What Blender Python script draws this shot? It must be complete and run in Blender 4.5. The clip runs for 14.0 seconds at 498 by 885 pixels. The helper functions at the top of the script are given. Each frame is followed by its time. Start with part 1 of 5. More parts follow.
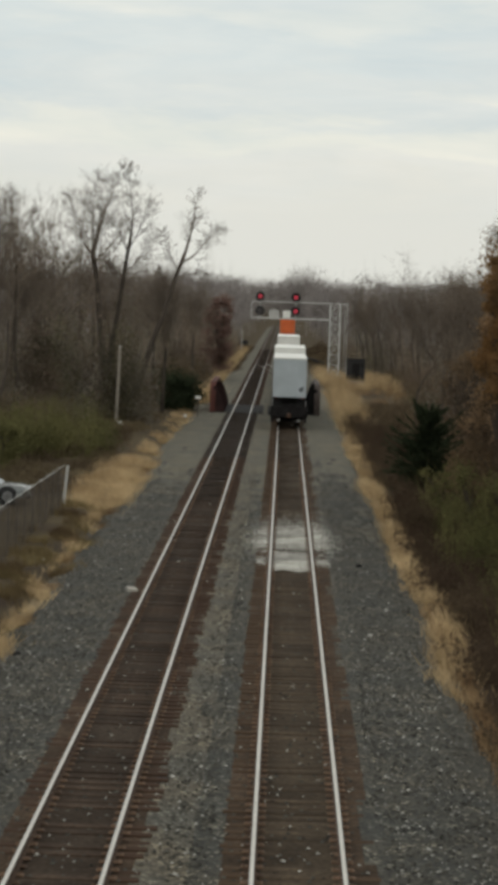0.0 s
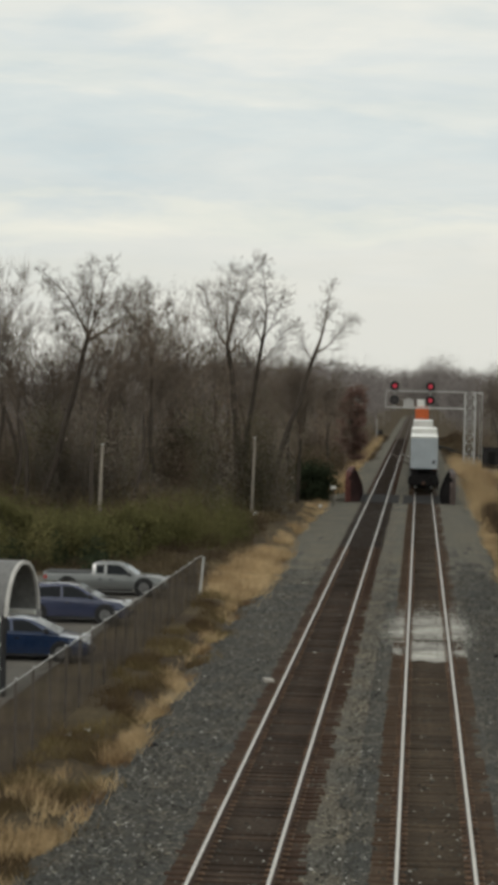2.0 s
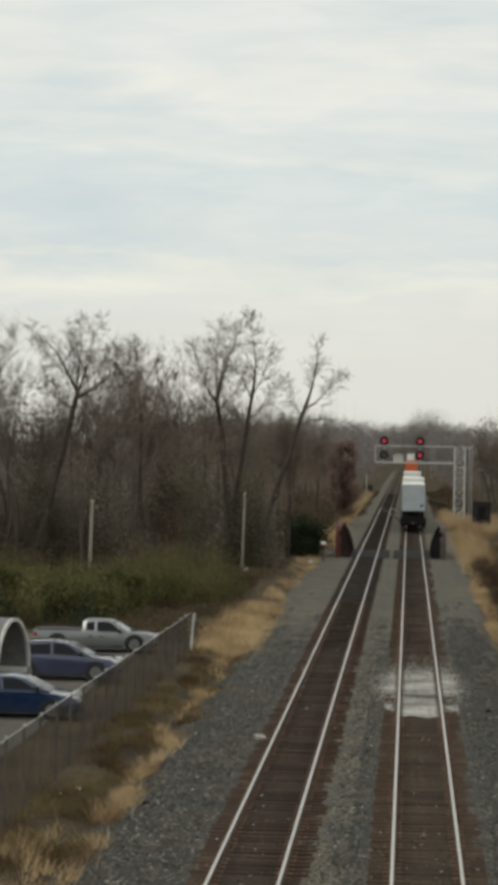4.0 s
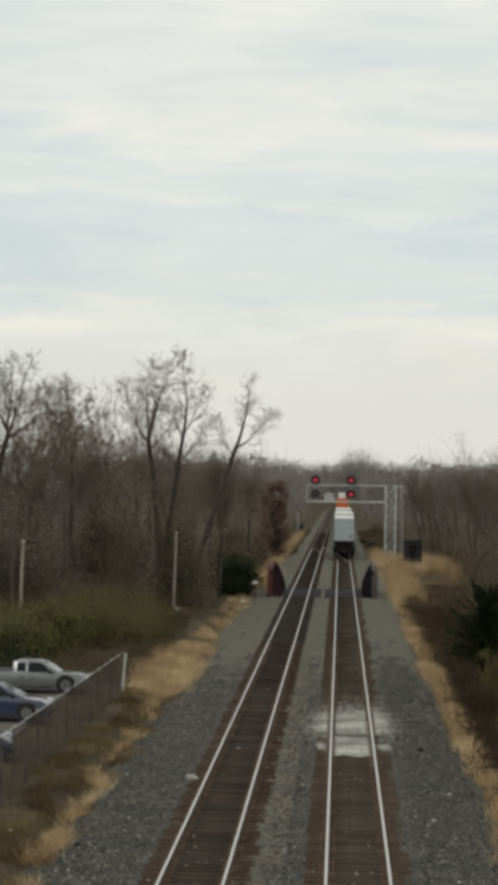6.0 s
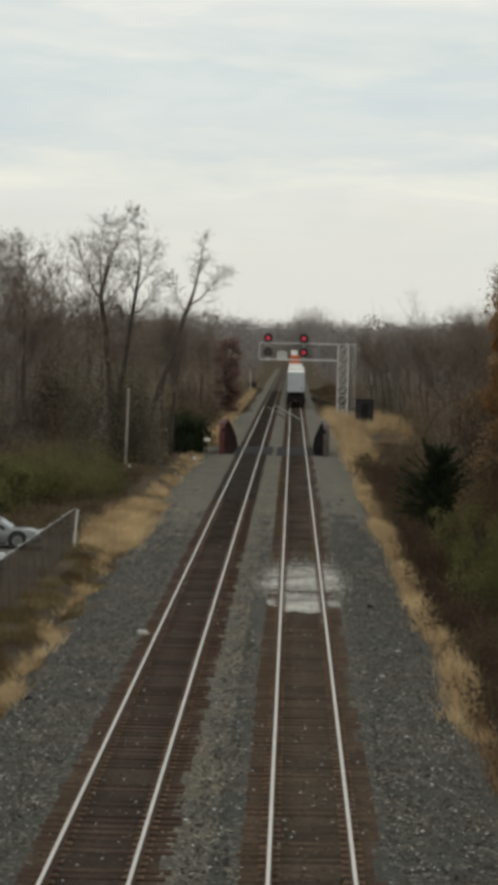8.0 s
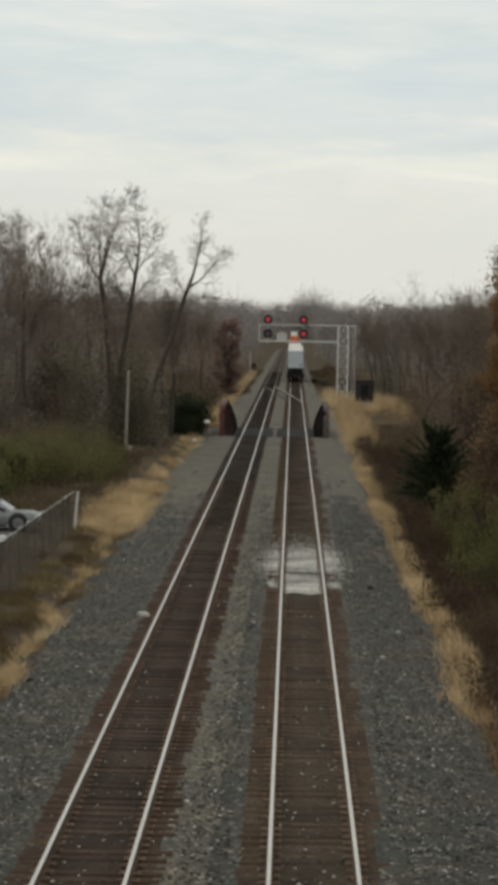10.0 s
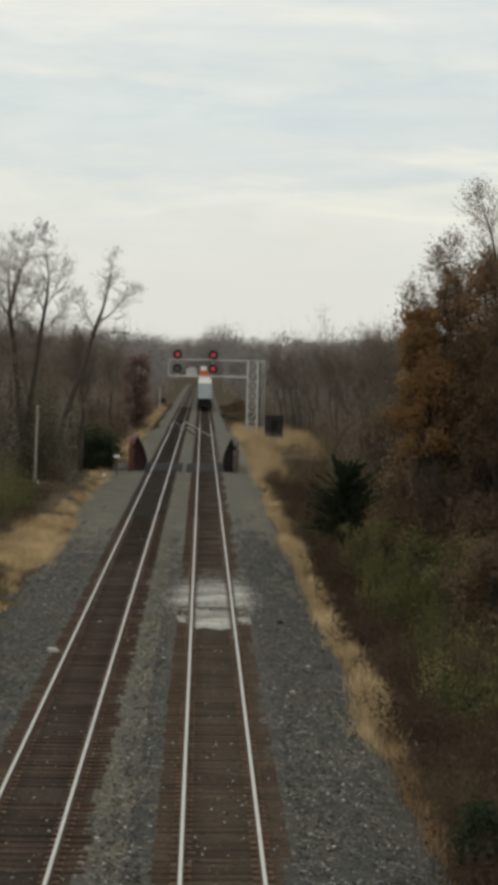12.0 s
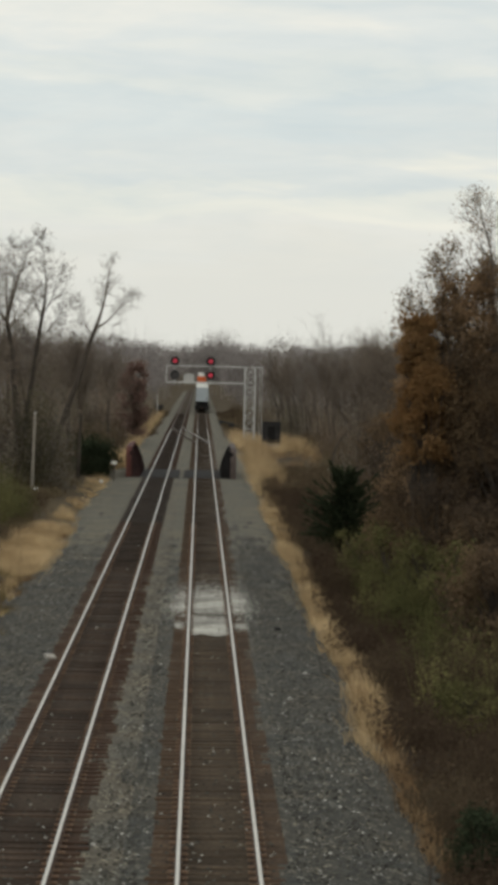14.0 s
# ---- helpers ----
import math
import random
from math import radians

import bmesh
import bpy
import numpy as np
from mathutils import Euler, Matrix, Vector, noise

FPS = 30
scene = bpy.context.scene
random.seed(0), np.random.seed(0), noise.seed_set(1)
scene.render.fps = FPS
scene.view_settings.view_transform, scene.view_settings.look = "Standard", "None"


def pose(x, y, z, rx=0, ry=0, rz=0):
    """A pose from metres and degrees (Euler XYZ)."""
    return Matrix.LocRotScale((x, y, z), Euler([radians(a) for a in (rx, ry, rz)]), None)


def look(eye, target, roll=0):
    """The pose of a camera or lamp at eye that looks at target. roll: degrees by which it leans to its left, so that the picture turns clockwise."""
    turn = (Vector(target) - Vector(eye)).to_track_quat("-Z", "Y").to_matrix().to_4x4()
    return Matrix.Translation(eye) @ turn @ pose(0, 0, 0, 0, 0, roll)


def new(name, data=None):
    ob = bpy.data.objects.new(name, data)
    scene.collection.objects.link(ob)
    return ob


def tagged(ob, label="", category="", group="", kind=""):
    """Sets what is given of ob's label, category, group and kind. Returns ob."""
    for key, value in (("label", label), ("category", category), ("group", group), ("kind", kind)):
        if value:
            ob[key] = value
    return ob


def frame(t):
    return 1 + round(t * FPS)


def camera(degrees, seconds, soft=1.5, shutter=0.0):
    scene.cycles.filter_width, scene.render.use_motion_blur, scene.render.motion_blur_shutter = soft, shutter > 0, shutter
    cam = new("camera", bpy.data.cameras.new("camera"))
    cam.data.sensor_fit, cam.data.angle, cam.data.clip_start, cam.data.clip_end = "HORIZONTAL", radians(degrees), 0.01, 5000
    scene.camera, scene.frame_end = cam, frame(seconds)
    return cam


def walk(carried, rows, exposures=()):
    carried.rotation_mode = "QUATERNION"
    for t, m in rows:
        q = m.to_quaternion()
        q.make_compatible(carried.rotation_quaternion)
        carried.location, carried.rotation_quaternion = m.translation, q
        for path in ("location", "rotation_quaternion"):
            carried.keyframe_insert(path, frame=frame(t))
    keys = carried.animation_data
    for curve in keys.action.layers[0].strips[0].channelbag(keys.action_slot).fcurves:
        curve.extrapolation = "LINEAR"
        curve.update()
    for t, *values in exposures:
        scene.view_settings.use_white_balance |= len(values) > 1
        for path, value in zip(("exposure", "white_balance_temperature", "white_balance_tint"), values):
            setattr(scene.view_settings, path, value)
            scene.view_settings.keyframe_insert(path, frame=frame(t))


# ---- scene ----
SOFT = 5.8
cam = camera(13.07, 14.0, soft=SOFT)
EYE = 9.185  # above the rail tops, which lie at z = 0
# seconds, yaw to the left, tilt upwards, lean to the right (degrees): a held camera on an overpass
ROWS = [
    (0.0, 0.835, -3.712, -1.883),
    (0.1, 0.685, -3.207, -1.922),
    (0.2, 0.671, -2.776, -1.960),
    (0.3, 0.692, -2.703, -1.999),
    (0.4, 0.805, -2.618, -2.037),
    (0.5, 1.033, -3.325, -2.076),
    (0.6, 1.021, -3.619, -1.874),
    (0.7, 1.009, -3.617, -1.672),
    (0.8, 0.727, -3.526, -1.471),
    (0.9, 0.630, -2.462, -1.269),
    (1.0, 0.822, -1.869, -1.068),
    (1.1, 1.113, -1.505, -1.101),
    (1.2, 1.433, -1.274, -1.134),
    (1.3, 1.626, -1.278, -1.168),
    (1.4, 1.894, -1.195, -1.201),
    (1.5, 2.203, -1.093, -1.234),
    (1.6, 2.451, -1.297, -1.233),
    (1.7, 2.796, -1.409, -1.232),
    (1.8, 3.538, -1.425, -1.231),
    (1.9, 4.159, -1.512, -1.229),
    (2.0, 4.464, -1.431, -1.228),
    (2.1, 4.552, -1.179, -1.233),
    (2.2, 4.539, -0.755, -1.238),
    (2.3, 4.546, -0.465, -1.242),
    (2.4, 3.612, -0.519, -1.247),
    (2.5, 2.661, -1.433, -1.251),
    (2.6, 2.465, -1.624, -1.204),
    (2.7, 3.105, -1.635, -1.156),
    (2.8, 3.991, -1.650, -1.108),
    (2.9, 4.743, -1.438, -1.061),
    (3.0, 4.452, -1.502, -1.013),
    (3.1, 4.185, -1.245, -0.996),
    (3.2, 4.373, -0.756, -0.978),
    (5.3, 3.782, 0.339, -0.612),
    (5.4, 3.738, 0.391, -0.594),
    (5.5, 3.583, 0.571, -0.577),
    (5.6, 3.385, 0.721, -0.611),
    (5.8, 2.996, 1.035, -0.679),
    (6.0, 2.426, 1.108, -0.746),
    (6.2, 2.087, 1.205, -0.874),
    (6.4, 1.820, 1.102, -1.002),
    (6.5, 1.610, 0.689, -1.066),
    (6.6, 1.378, 0.424, -1.099),
    (6.8, 1.260, -0.244, -1.166),
    (7.0, 1.289, -1.029, -1.232),
    (7.1, 1.290, -1.257, -1.233),
    (7.3, 1.415, -1.638, -1.236),
    (7.5, 1.200, -2.678, -1.239),
    (7.6, 1.126, -2.700, -1.231),
    (7.7, 1.119, -2.621, -1.223),
    (9.8, 1.045, -3.019, -1.054),
    (10.0, 1.105, -3.105, -1.038),
    (10.2, 0.945, -3.047, -0.981),
    (10.5, 0.531, -3.135, -0.894),
    (10.7, 0.065, -3.136, -0.909),
    (10.8, -0.174, -3.073, -0.917),
    (11.0, -0.517, -2.837, -0.932),
    (11.2, -0.837, -2.452, -0.996),
    (11.3, -0.949, -2.394, -1.029),
    (11.5, -1.406, -2.246, -1.093),
    (11.7, -1.587, -2.167, -1.099),
    (12.0, -1.261, -2.141, -1.108),
    (12.2, -1.190, -2.387, -1.116),
    (12.5, -1.132, -2.606, -1.128),
    (12.8, -1.222, -2.543, -1.191),
    (13.0, -1.246, -2.396, -1.233),
    (13.3, -1.350, -2.220, -1.201),
    (13.5, -1.400, -2.192, -1.179),
    (14.0, -1.327, -1.969, -1.178),
]
walk(cam, [(t, pose(0, 0, EYE, 90 + tilt, 0, yaw) @ pose(0, 0, 0, 0, 0, -lean)) for t, yaw, tilt, lean in ROWS])

# ---- world and light: a high overcast with streaky cloud bands ----
SUN_EL, SUN_AZ = 34.0, 205.0
world = bpy.data.worlds.new("sky")
scene.world = world
world.use_nodes = True
wn, wl = world.node_tree.nodes, world.node_tree.links
wn.clear()


def wnode(kind, **kw):
    n = wn.new(kind)
    for k, v in kw.items():
        n.inputs[k].default_value = v
    return n


coord = wn.new("ShaderNodeTexCoord")
split = wn.new("ShaderNodeSeparateXYZ")
wl.new(coord.outputs["Generated"], split.inputs[0])
stretch = wn.new("ShaderNodeMapping")
stretch.inputs["Scale"].default_value = (6.0, 6.0, 30.0)
stretch.inputs["Rotation"].default_value = (0.0, radians(-2.5), 0.0)
wl.new(coord.outputs["Generated"], stretch.inputs[0])
streak = wnode("ShaderNodeTexNoise", Scale=1.0, Detail=5.0, Roughness=0.55, Distortion=0.5)
wl.new(stretch.outputs[0], streak.inputs["Vector"])
# height above the horizon, bent by the streaks
bend = wn.new("ShaderNodeMath")
bend.operation = "MULTIPLY_ADD"
wl.new(streak.outputs["Fac"], bend.inputs[0])
bend.inputs[1].default_value = 0.11
wl.new(split.outputs["Z"], bend.inputs[2])
wisp_map = wn.new("ShaderNodeMapping")
wisp_map.inputs["Scale"].default_value = (13.0, 13.0, 75.0)
wl.new(coord.outputs["Generated"], wisp_map.inputs[0])
wisp = wnode("ShaderNodeTexNoise", Scale=1.0, Detail=4.0, Roughness=0.6, Distortion=0.3)
wl.new(wisp_map.outputs[0], wisp.inputs["Vector"])
fray = wn.new("ShaderNodeMath")
fray.operation = "MULTIPLY_ADD"
wl.new(wisp.outputs["Fac"], fray.inputs[0])
fray.inputs[1].default_value = 0.040
wl.new(bend.outputs[0], fray.inputs[2])
tones = wn.new("ShaderNodeValToRGB")
tones.color_ramp.interpolation = "EASE"
el = tones.color_ramp.elements
el[0].position, el[0].color = 0.0, (0.73, 0.73, 0.69, 1)
el[1].position, el[1].color = 1.0, (0.80, 0.81, 0.80, 1)
for p, c in ((0.085, (0.725, 0.725, 0.69)), (0.110, (0.74, 0.745, 0.72)), (0.126, (0.80, 0.795, 0.74)), (0.146, (0.685, 0.72, 0.725)),
             (0.166, (0.655, 0.71, 0.73)), (0.186, (0.75, 0.77, 0.75)), (0.202, (0.71, 0.745, 0.75)), (0.222, (0.785, 0.79, 0.76)),
             (0.245, (0.72, 0.75, 0.75)), (0.272, (0.785, 0.795, 0.775))):
    e = el.new(p)
    e.color = (*c, 1)
lift = wn.new("ShaderNodeMath")
lift.operation = "SUBTRACT"
lift.inputs[1].default_value = 0.026
wl.new(fray.outputs[0], lift.inputs[0])
wl.new(lift.outputs[0], tones.inputs[0])
sky = wn.new("ShaderNodeTexSky")
sky.sky_type, sky.sun_disc = "NISHITA", False
sky.sun_elevation, sky.sun_rotation = radians(SUN_EL), radians(SUN_AZ)
sky_dim = wnode("ShaderNodeVectorMath")
sky_dim.operation = "SCALE"
sky_dim.inputs["Scale"].default_value = 0.06
wl.new(sky.outputs[0], sky_dim.inputs[0])
veil = wn.new("ShaderNodeMixRGB")  # thick cloud over most of the blue
veil.inputs[0].default_value = 0.96
wl.new(sky_dim.outputs[0], veil.inputs[1])
wl.new(tones.outputs[0], veil.inputs[2])
puff_map = wn.new("ShaderNodeMapping")
puff_map.inputs["Scale"].default_value = (9.0, 9.0, 48.0)
puff_map.inputs["Location"].default_value = (3.1, 0.7, 1.9)
puff_map.inputs["Rotation"].default_value = (0.0, radians(2.0), 0.0)
wl.new(coord.outputs["Generated"], puff_map.inputs[0])
puff = wnode("ShaderNodeTexNoise", Scale=1.0, Detail=6.0, Roughness=0.6, Distortion=0.4)
wl.new(puff_map.outputs[0], puff.inputs["Vector"])
puff_tone = wn.new("ShaderNodeValToRGB")  # thin grey-blue gaps and thick warm folds of cloud
puff_tone.color_ramp.elements[0].position, puff_tone.color_ramp.elements[0].color = 0.33, (0.91, 0.945, 0.965, 1)
puff_tone.color_ramp.elements[1].position, puff_tone.color_ramp.elements[1].color = 0.67, (1.075, 1.055, 1.03, 1)
wl.new(puff.outputs["Fac"], puff_tone.inputs[0])
puff_gate = wn.new("ShaderNodeMapRange")  # the folds smooth out into the low haze
puff_gate.inputs["From Min"].default_value, puff_gate.inputs["From Max"].default_value = 0.03, 0.075
wl.new(split.outputs["Z"], puff_gate.inputs["Value"])
folds = wn.new("ShaderNodeMixRGB")
folds.blend_type = "MULTIPLY"
wl.new(puff_gate.outputs[0], folds.inputs[0])
wl.new(veil.outputs[0], folds.inputs[1])
wl.new(puff_tone.outputs[0], folds.inputs[2])
haze = wn.new("ShaderNodeMixRGB")  # the cloud's warm cast
haze.blend_type = "MULTIPLY"
haze.inputs[0].default_value, haze.inputs[2].default_value = 1.0, (1.0, 1.0, 0.968, 1)
wl.new(folds.outputs[0], haze.inputs[1])
back = wnode("ShaderNodeBackground", Strength=1.05)
wl.new(haze.outputs[0], back.inputs[0])
wout = wn.new("ShaderNodeOutputWorld")
wl.new(back.outputs[0], wout.inputs[0])

sun = new("sun", bpy.data.lights.new("sun", "SUN"))
sun.data.energy, sun.data.angle, sun.data.color = 0.6, radians(14), (1.0, 0.95, 0.88)
az, elv = radians(SUN_AZ), radians(SUN_EL)
sun_from = Vector((math.sin(az) * math.cos(elv), math.cos(az) * math.cos(elv), math.sin(elv)))
sun.matrix_world = look(sun_from * 100, (0, 0, 0))


# ---- materials ----
def material(name, base, rough=0.8, metal=0.0, scale=3.0, spread=0.25, fine=40.0, fine_spread=0.2, bump=0.3, bump_dist=0.02, tint=None,
             vary=0.0, island=0.0, spec=0.3, thin=0.0):
    """base colour broken by two scales of noise, with relief; tint: the colour of the larger patches; vary: by object; island: by loose piece."""
    m = bpy.data.materials.new(name)
    m.use_nodes = True
    n, l = m.node_tree.nodes, m.node_tree.links
    b = n["Principled BSDF"]
    b.inputs["Roughness"].default_value, b.inputs["Metallic"].default_value = rough, metal
    b.inputs["Specular IOR Level"].default_value = spec
    tc = n.new("ShaderNodeTexCoord")
    big, small = n.new("ShaderNodeTexNoise"), n.new("ShaderNodeTexNoise")
    for t, s, d in ((big, scale, 4), (small, fine, 3)):
        t.inputs["Scale"].default_value, t.inputs["Detail"].default_value = s, d
        l.new(tc.outputs["Object"], t.inputs["Vector"])
    ramp = n.new("ShaderNodeValToRGB")
    c0 = [c * (1 - spread) for c in base]
    c1 = tint or [min(1, c * (1 + spread)) for c in base]
    ramp.color_ramp.elements[0].position, ramp.color_ramp.elements[0].color = 0.35, (*c0, 1)
    ramp.color_ramp.elements[1].position, ramp.color_ramp.elements[1].color = 0.66, (*c1, 1)
    l.new(big.outputs["Fac"], ramp.inputs[0])
    val = n.new("ShaderNodeMapRange")
    val.inputs["From Min"].default_value, val.inputs["From Max"].default_value = 0.3, 0.7
    val.inputs["To Min"].default_value, val.inputs["To Max"].default_value = 1 - fine_spread, 1 + fine_spread
    l.new(small.outputs["Fac"], val.inputs["Value"])
    factor = val.outputs[0]
    for amount, node, socket in ((vary, "ShaderNodeObjectInfo", "Random"), (island, "ShaderNodeNewGeometry", "Random Per Island")):
        if amount:
            src = n.new(node)
            mr = n.new("ShaderNodeMapRange")
            mr.inputs["To Min"].default_value, mr.inputs["To Max"].default_value = 1 - amount, 1 + amount
            l.new(src.outputs[socket], mr.inputs["Value"])
            mu = n.new("ShaderNodeMath")
            mu.operation = "MULTIPLY"
            l.new(factor, mu.inputs[0])
            l.new(mr.outputs[0], mu.inputs[1])
            factor = mu.outputs[0]
    sc = n.new("ShaderNodeVectorMath")
    sc.operation = "SCALE"
    l.new(ramp.outputs[0], sc.inputs[0])
    l.new(factor, sc.inputs["Scale"])
    l.new(sc.outputs[0], b.inputs["Base Color"])
    if thin:  # leaves and twigs let light through
        tr, mx = n.new("ShaderNodeBsdfTranslucent"), n.new("ShaderNodeMixShader")
        mx.inputs[0].default_value = thin
        l.new(sc.outputs[0], tr.inputs[0])
        l.new(b.outputs[0], mx.inputs[1])
        l.new(tr.outputs[0], mx.inputs[2])
        l.new(mx.outputs[0], n["Material Output"].inputs[0])
    if bump:
        bp = n.new("ShaderNodeBump")
        bp.inputs["Strength"].default_value, bp.inputs["Distance"].default_value = bump, bump_dist
        l.new(small.outputs["Fac"], bp.inputs["Height"])
        l.new(bp.outputs[0], b.inputs["Normal"])
    return m


def lamp_material(name, colour, strength):
    m = bpy.data.materials.new(name)
    m.use_nodes = True
    b = m.node_tree.nodes["Principled BSDF"]
    b.inputs["Base Color"].default_value = (*[0.5 * c for c in colour], 1)
    b.inputs["Emission Color"].default_value, b.inputs["Emission Strength"].default_value = (*colour, 1), strength
    b.inputs["Roughness"].default_value = 0.25
    return m


def glass_material(name, base):
    m = bpy.data.materials.new(name)
    m.use_nodes = True
    b = m.node_tree.nodes["Principled BSDF"]
    b.inputs["Base Color"].default_value = (*base, 1)
    b.inputs["Roughness"].default_value, b.inputs["Specular IOR Level"].default_value = 0.06, 0.6
    return m


M_soil = material("soil_and_leaf_litter", (0.067, 0.048, 0.032), 0.97, scale=0.25, spread=0.35, fine=9, fine_spread=0.35, bump=0.6, tint=(0.090, 0.070, 0.040), spec=0.1)
M_tie = material("weathered_tie", (0.050, 0.034, 0.022), 0.95, scale=0.6, spread=0.4, fine=9, fine_spread=0.3, bump=0.5, tint=(0.062, 0.046, 0.031), vary=0.34, island=0.2, spec=0.1)
M_fouled = material("dirt_fouled_ballast", (0.050, 0.036, 0.024), 0.97, scale=0.4, spread=0.35, fine=9, fine_spread=0.35, bump=0.4, tint=(0.066, 0.050, 0.034), spec=0.1)
M_tie_dark = material("tarred_tie", (0.032, 0.024, 0.018), 0.93, scale=0.6, spread=0.35, fine=9, fine_spread=0.3, bump=0.4, island=0.25, spec=0.15)
M_rusty = material("rust_stained_ballast", (0.058, 0.040, 0.027), 0.97, scale=0.5, spread=0.35, fine=9, fine_spread=0.4, bump=0.4, spec=0.1)


def stain_ends(m, colour, inner, outer, amount):
    """Brake dust and rust that has settled on the tie ends, outside the rails."""
    n, l = m.node_tree.nodes, m.node_tree.links
    b = n["Principled BSDF"]
    src = b.inputs["Base Color"].links[0].from_socket
    tc, sx, ab, mr, mx = (n.new("ShaderNode" + k) for k in ("TexCoord", "SeparateXYZ", "Math", "MapRange", "MixRGB"))
    ab.operation = "ABSOLUTE"
    mr.inputs["From Min"].default_value, mr.inputs["From Max"].default_value = inner, outer
    mr.inputs["To Max"].default_value = amount
    l.new(tc.outputs["Object"], sx.inputs[0])
    l.new(sx.outputs["X"], ab.inputs[0])
    l.new(ab.outputs[0], mr.inputs["Value"])
    l.new(mr.outputs[0], mx.inputs[0])
    l.new(src, mx.inputs[1])
    mx.inputs[2].default_value = (*colour, 1)
    l.new(mx.outputs[0], b.inputs["Base Color"])


stain_ends(M_tie, (0.074, 0.046, 0.028), 0.70, 0.95, 0.6)
M_tie_old = material("dark_creosoted_tie", (0.037, 0.025, 0.018), 0.95, scale=0.6, spread=0.4, fine=9, fine_spread=0.3, bump=0.5, tint=(0.050, 0.035, 0.025), vary=0.4, island=0.25, spec=0.1)
stain_ends(M_tie_old, (0.062, 0.036, 0.024), 0.70, 0.95, 0.6)
M_fouled_dark = material("oily_fouled_ballast", (0.039, 0.027, 0.019), 0.97, scale=0.4, spread=0.35, fine=9, fine_spread=0.35, bump=0.4, tint=(0.050, 0.037, 0.027), spec=0.1)
M_rust = material("rusty_steel", (0.070, 0.042, 0.028), 0.85, metal=0.2, scale=6, spread=0.3, fine=80)
M_polish = material("polished_rail_head", (0.570, 0.543, 0.496), 0.34, metal=0.9, scale=1.0, spread=0.05, fine=60, fine_spread=0.06, bump=0)
M_grass = material("dry_grass", (0.55, 0.385, 0.205), 0.9, scale=0.35, spread=0.4, fine=6, fine_spread=0.2, bump=0, tint=(0.616, 0.466, 0.274), island=0.15, spec=0.1, thin=0.3)
M_grass_russet = material("russet_grass", (0.27, 0.165, 0.085), 0.9, scale=0.5, spread=0.4, fine=6, fine_spread=0.25, bump=0, tint=(0.34, 0.235, 0.130), island=0.2, thin=0.3)
M_grass_dull = material("dull_grass", (0.147, 0.099, 0.058), 0.9, scale=0.3, spread=0.45, fine=6, fine_spread=0.25, bump=0, tint=(0.200, 0.157, 0.077), island=0.15, spec=0.05, thin=0.3)
M_bark = material("grey_brown_bark", (0.052, 0.042, 0.033), 0.95, scale=1.5, spread=0.25, fine=20, fine_spread=0.3, bump=0.5, vary=0.15)
M_twig = material("bare_twigs", (0.160, 0.130, 0.104), 0.95, scale=0.15, spread=0.3, fine=3, bump=0, tint=(0.185, 0.150, 0.117), vary=0.2, island=0.12, spec=0.05, thin=0.3)
M_brush = material("brown_brush", (0.128, 0.088, 0.061), 0.95, scale=0.12, spread=0.4, fine=2, bump=0, tint=(0.142, 0.112, 0.068), vary=0.15, island=0.12, spec=0.05, thin=0.4)
M_bramble = material("red_brown_brambles", (0.100, 0.066, 0.048), 0.95, scale=0.12, spread=0.4, fine=2, bump=0, tint=(0.112, 0.084, 0.054), vary=0.15, island=0.14, spec=0.05, thin=0.4)
M_vine = material("dead_brown_vines", (0.145, 0.108, 0.080), 0.95, scale=0.25, spread=0.55, fine=2, bump=0, tint=(0.175, 0.120, 0.068), vary=0.3, island=0.12, spec=0.05, thin=0.4)
M_green = material("olive_leaves", (0.165, 0.170, 0.070), 0.95, scale=0.18, spread=0.5, fine=2, bump=0, tint=(0.200, 0.180, 0.080), vary=0.15, island=0.12, spec=0.05, thin=0.4)
M_stem = material("grey_sapling_bark", (0.058, 0.047, 0.038), 0.95, scale=1.5, spread=0.25, fine=20, fine_spread=0.3, bump=0, vary=0.15)
M_oak = material("faded_oak_leaves", (0.300, 0.212, 0.130), 0.9, scale=0.35, spread=0.5, fine=3, bump=0, tint=(0.360, 0.240, 0.140), vary=0.2, island=0.2, spec=0.08, thin=0.5)
M_cedar = material("dark_cedar", (0.036, 0.046, 0.026), 0.95, scale=0.8, spread=0.3, fine=4, bump=0, island=0.2, spec=0.03, thin=0.2)
M_orange = material("rust_orange_leaves", (0.38, 0.200, 0.075), 0.9, scale=0.3, spread=0.5, fine=3, bump=0, tint=(0.28, 0.175, 0.085), island=0.15, spec=0.1, thin=0.5)
M_red = material("dull_red_leaves", (0.185, 0.118, 0.097), 0.9, scale=0.3, spread=0.35, fine=3, bump=0, island=0.12, spec=0.05, thin=0.4)
M_galv = material("galvanised_steel", (0.47, 0.47, 0.45), 0.55, metal=0.35, scale=2, spread=0.12, fine=30, fine_spread=0.1, bump=0)
M_black = material("black_paint", (0.016, 0.015, 0.015), 0.6, scale=2, spread=0.3, fine=20, bump=0)
M_dark = material("dark_underframe", (0.012, 0.011, 0.011), 0.85, scale=2, spread=0.35, fine=20, bump=0, spec=0.15)
M_redgirder = material("faded_red_girder_paint", (0.085, 0.030, 0.024), 0.85, scale=1.2, spread=0.35, fine=14, bump=0.2)
M_concrete = material("weathered_concrete", (0.30, 0.285, 0.25), 0.9, scale=0.6, spread=0.2, fine=10, bump=0.3)
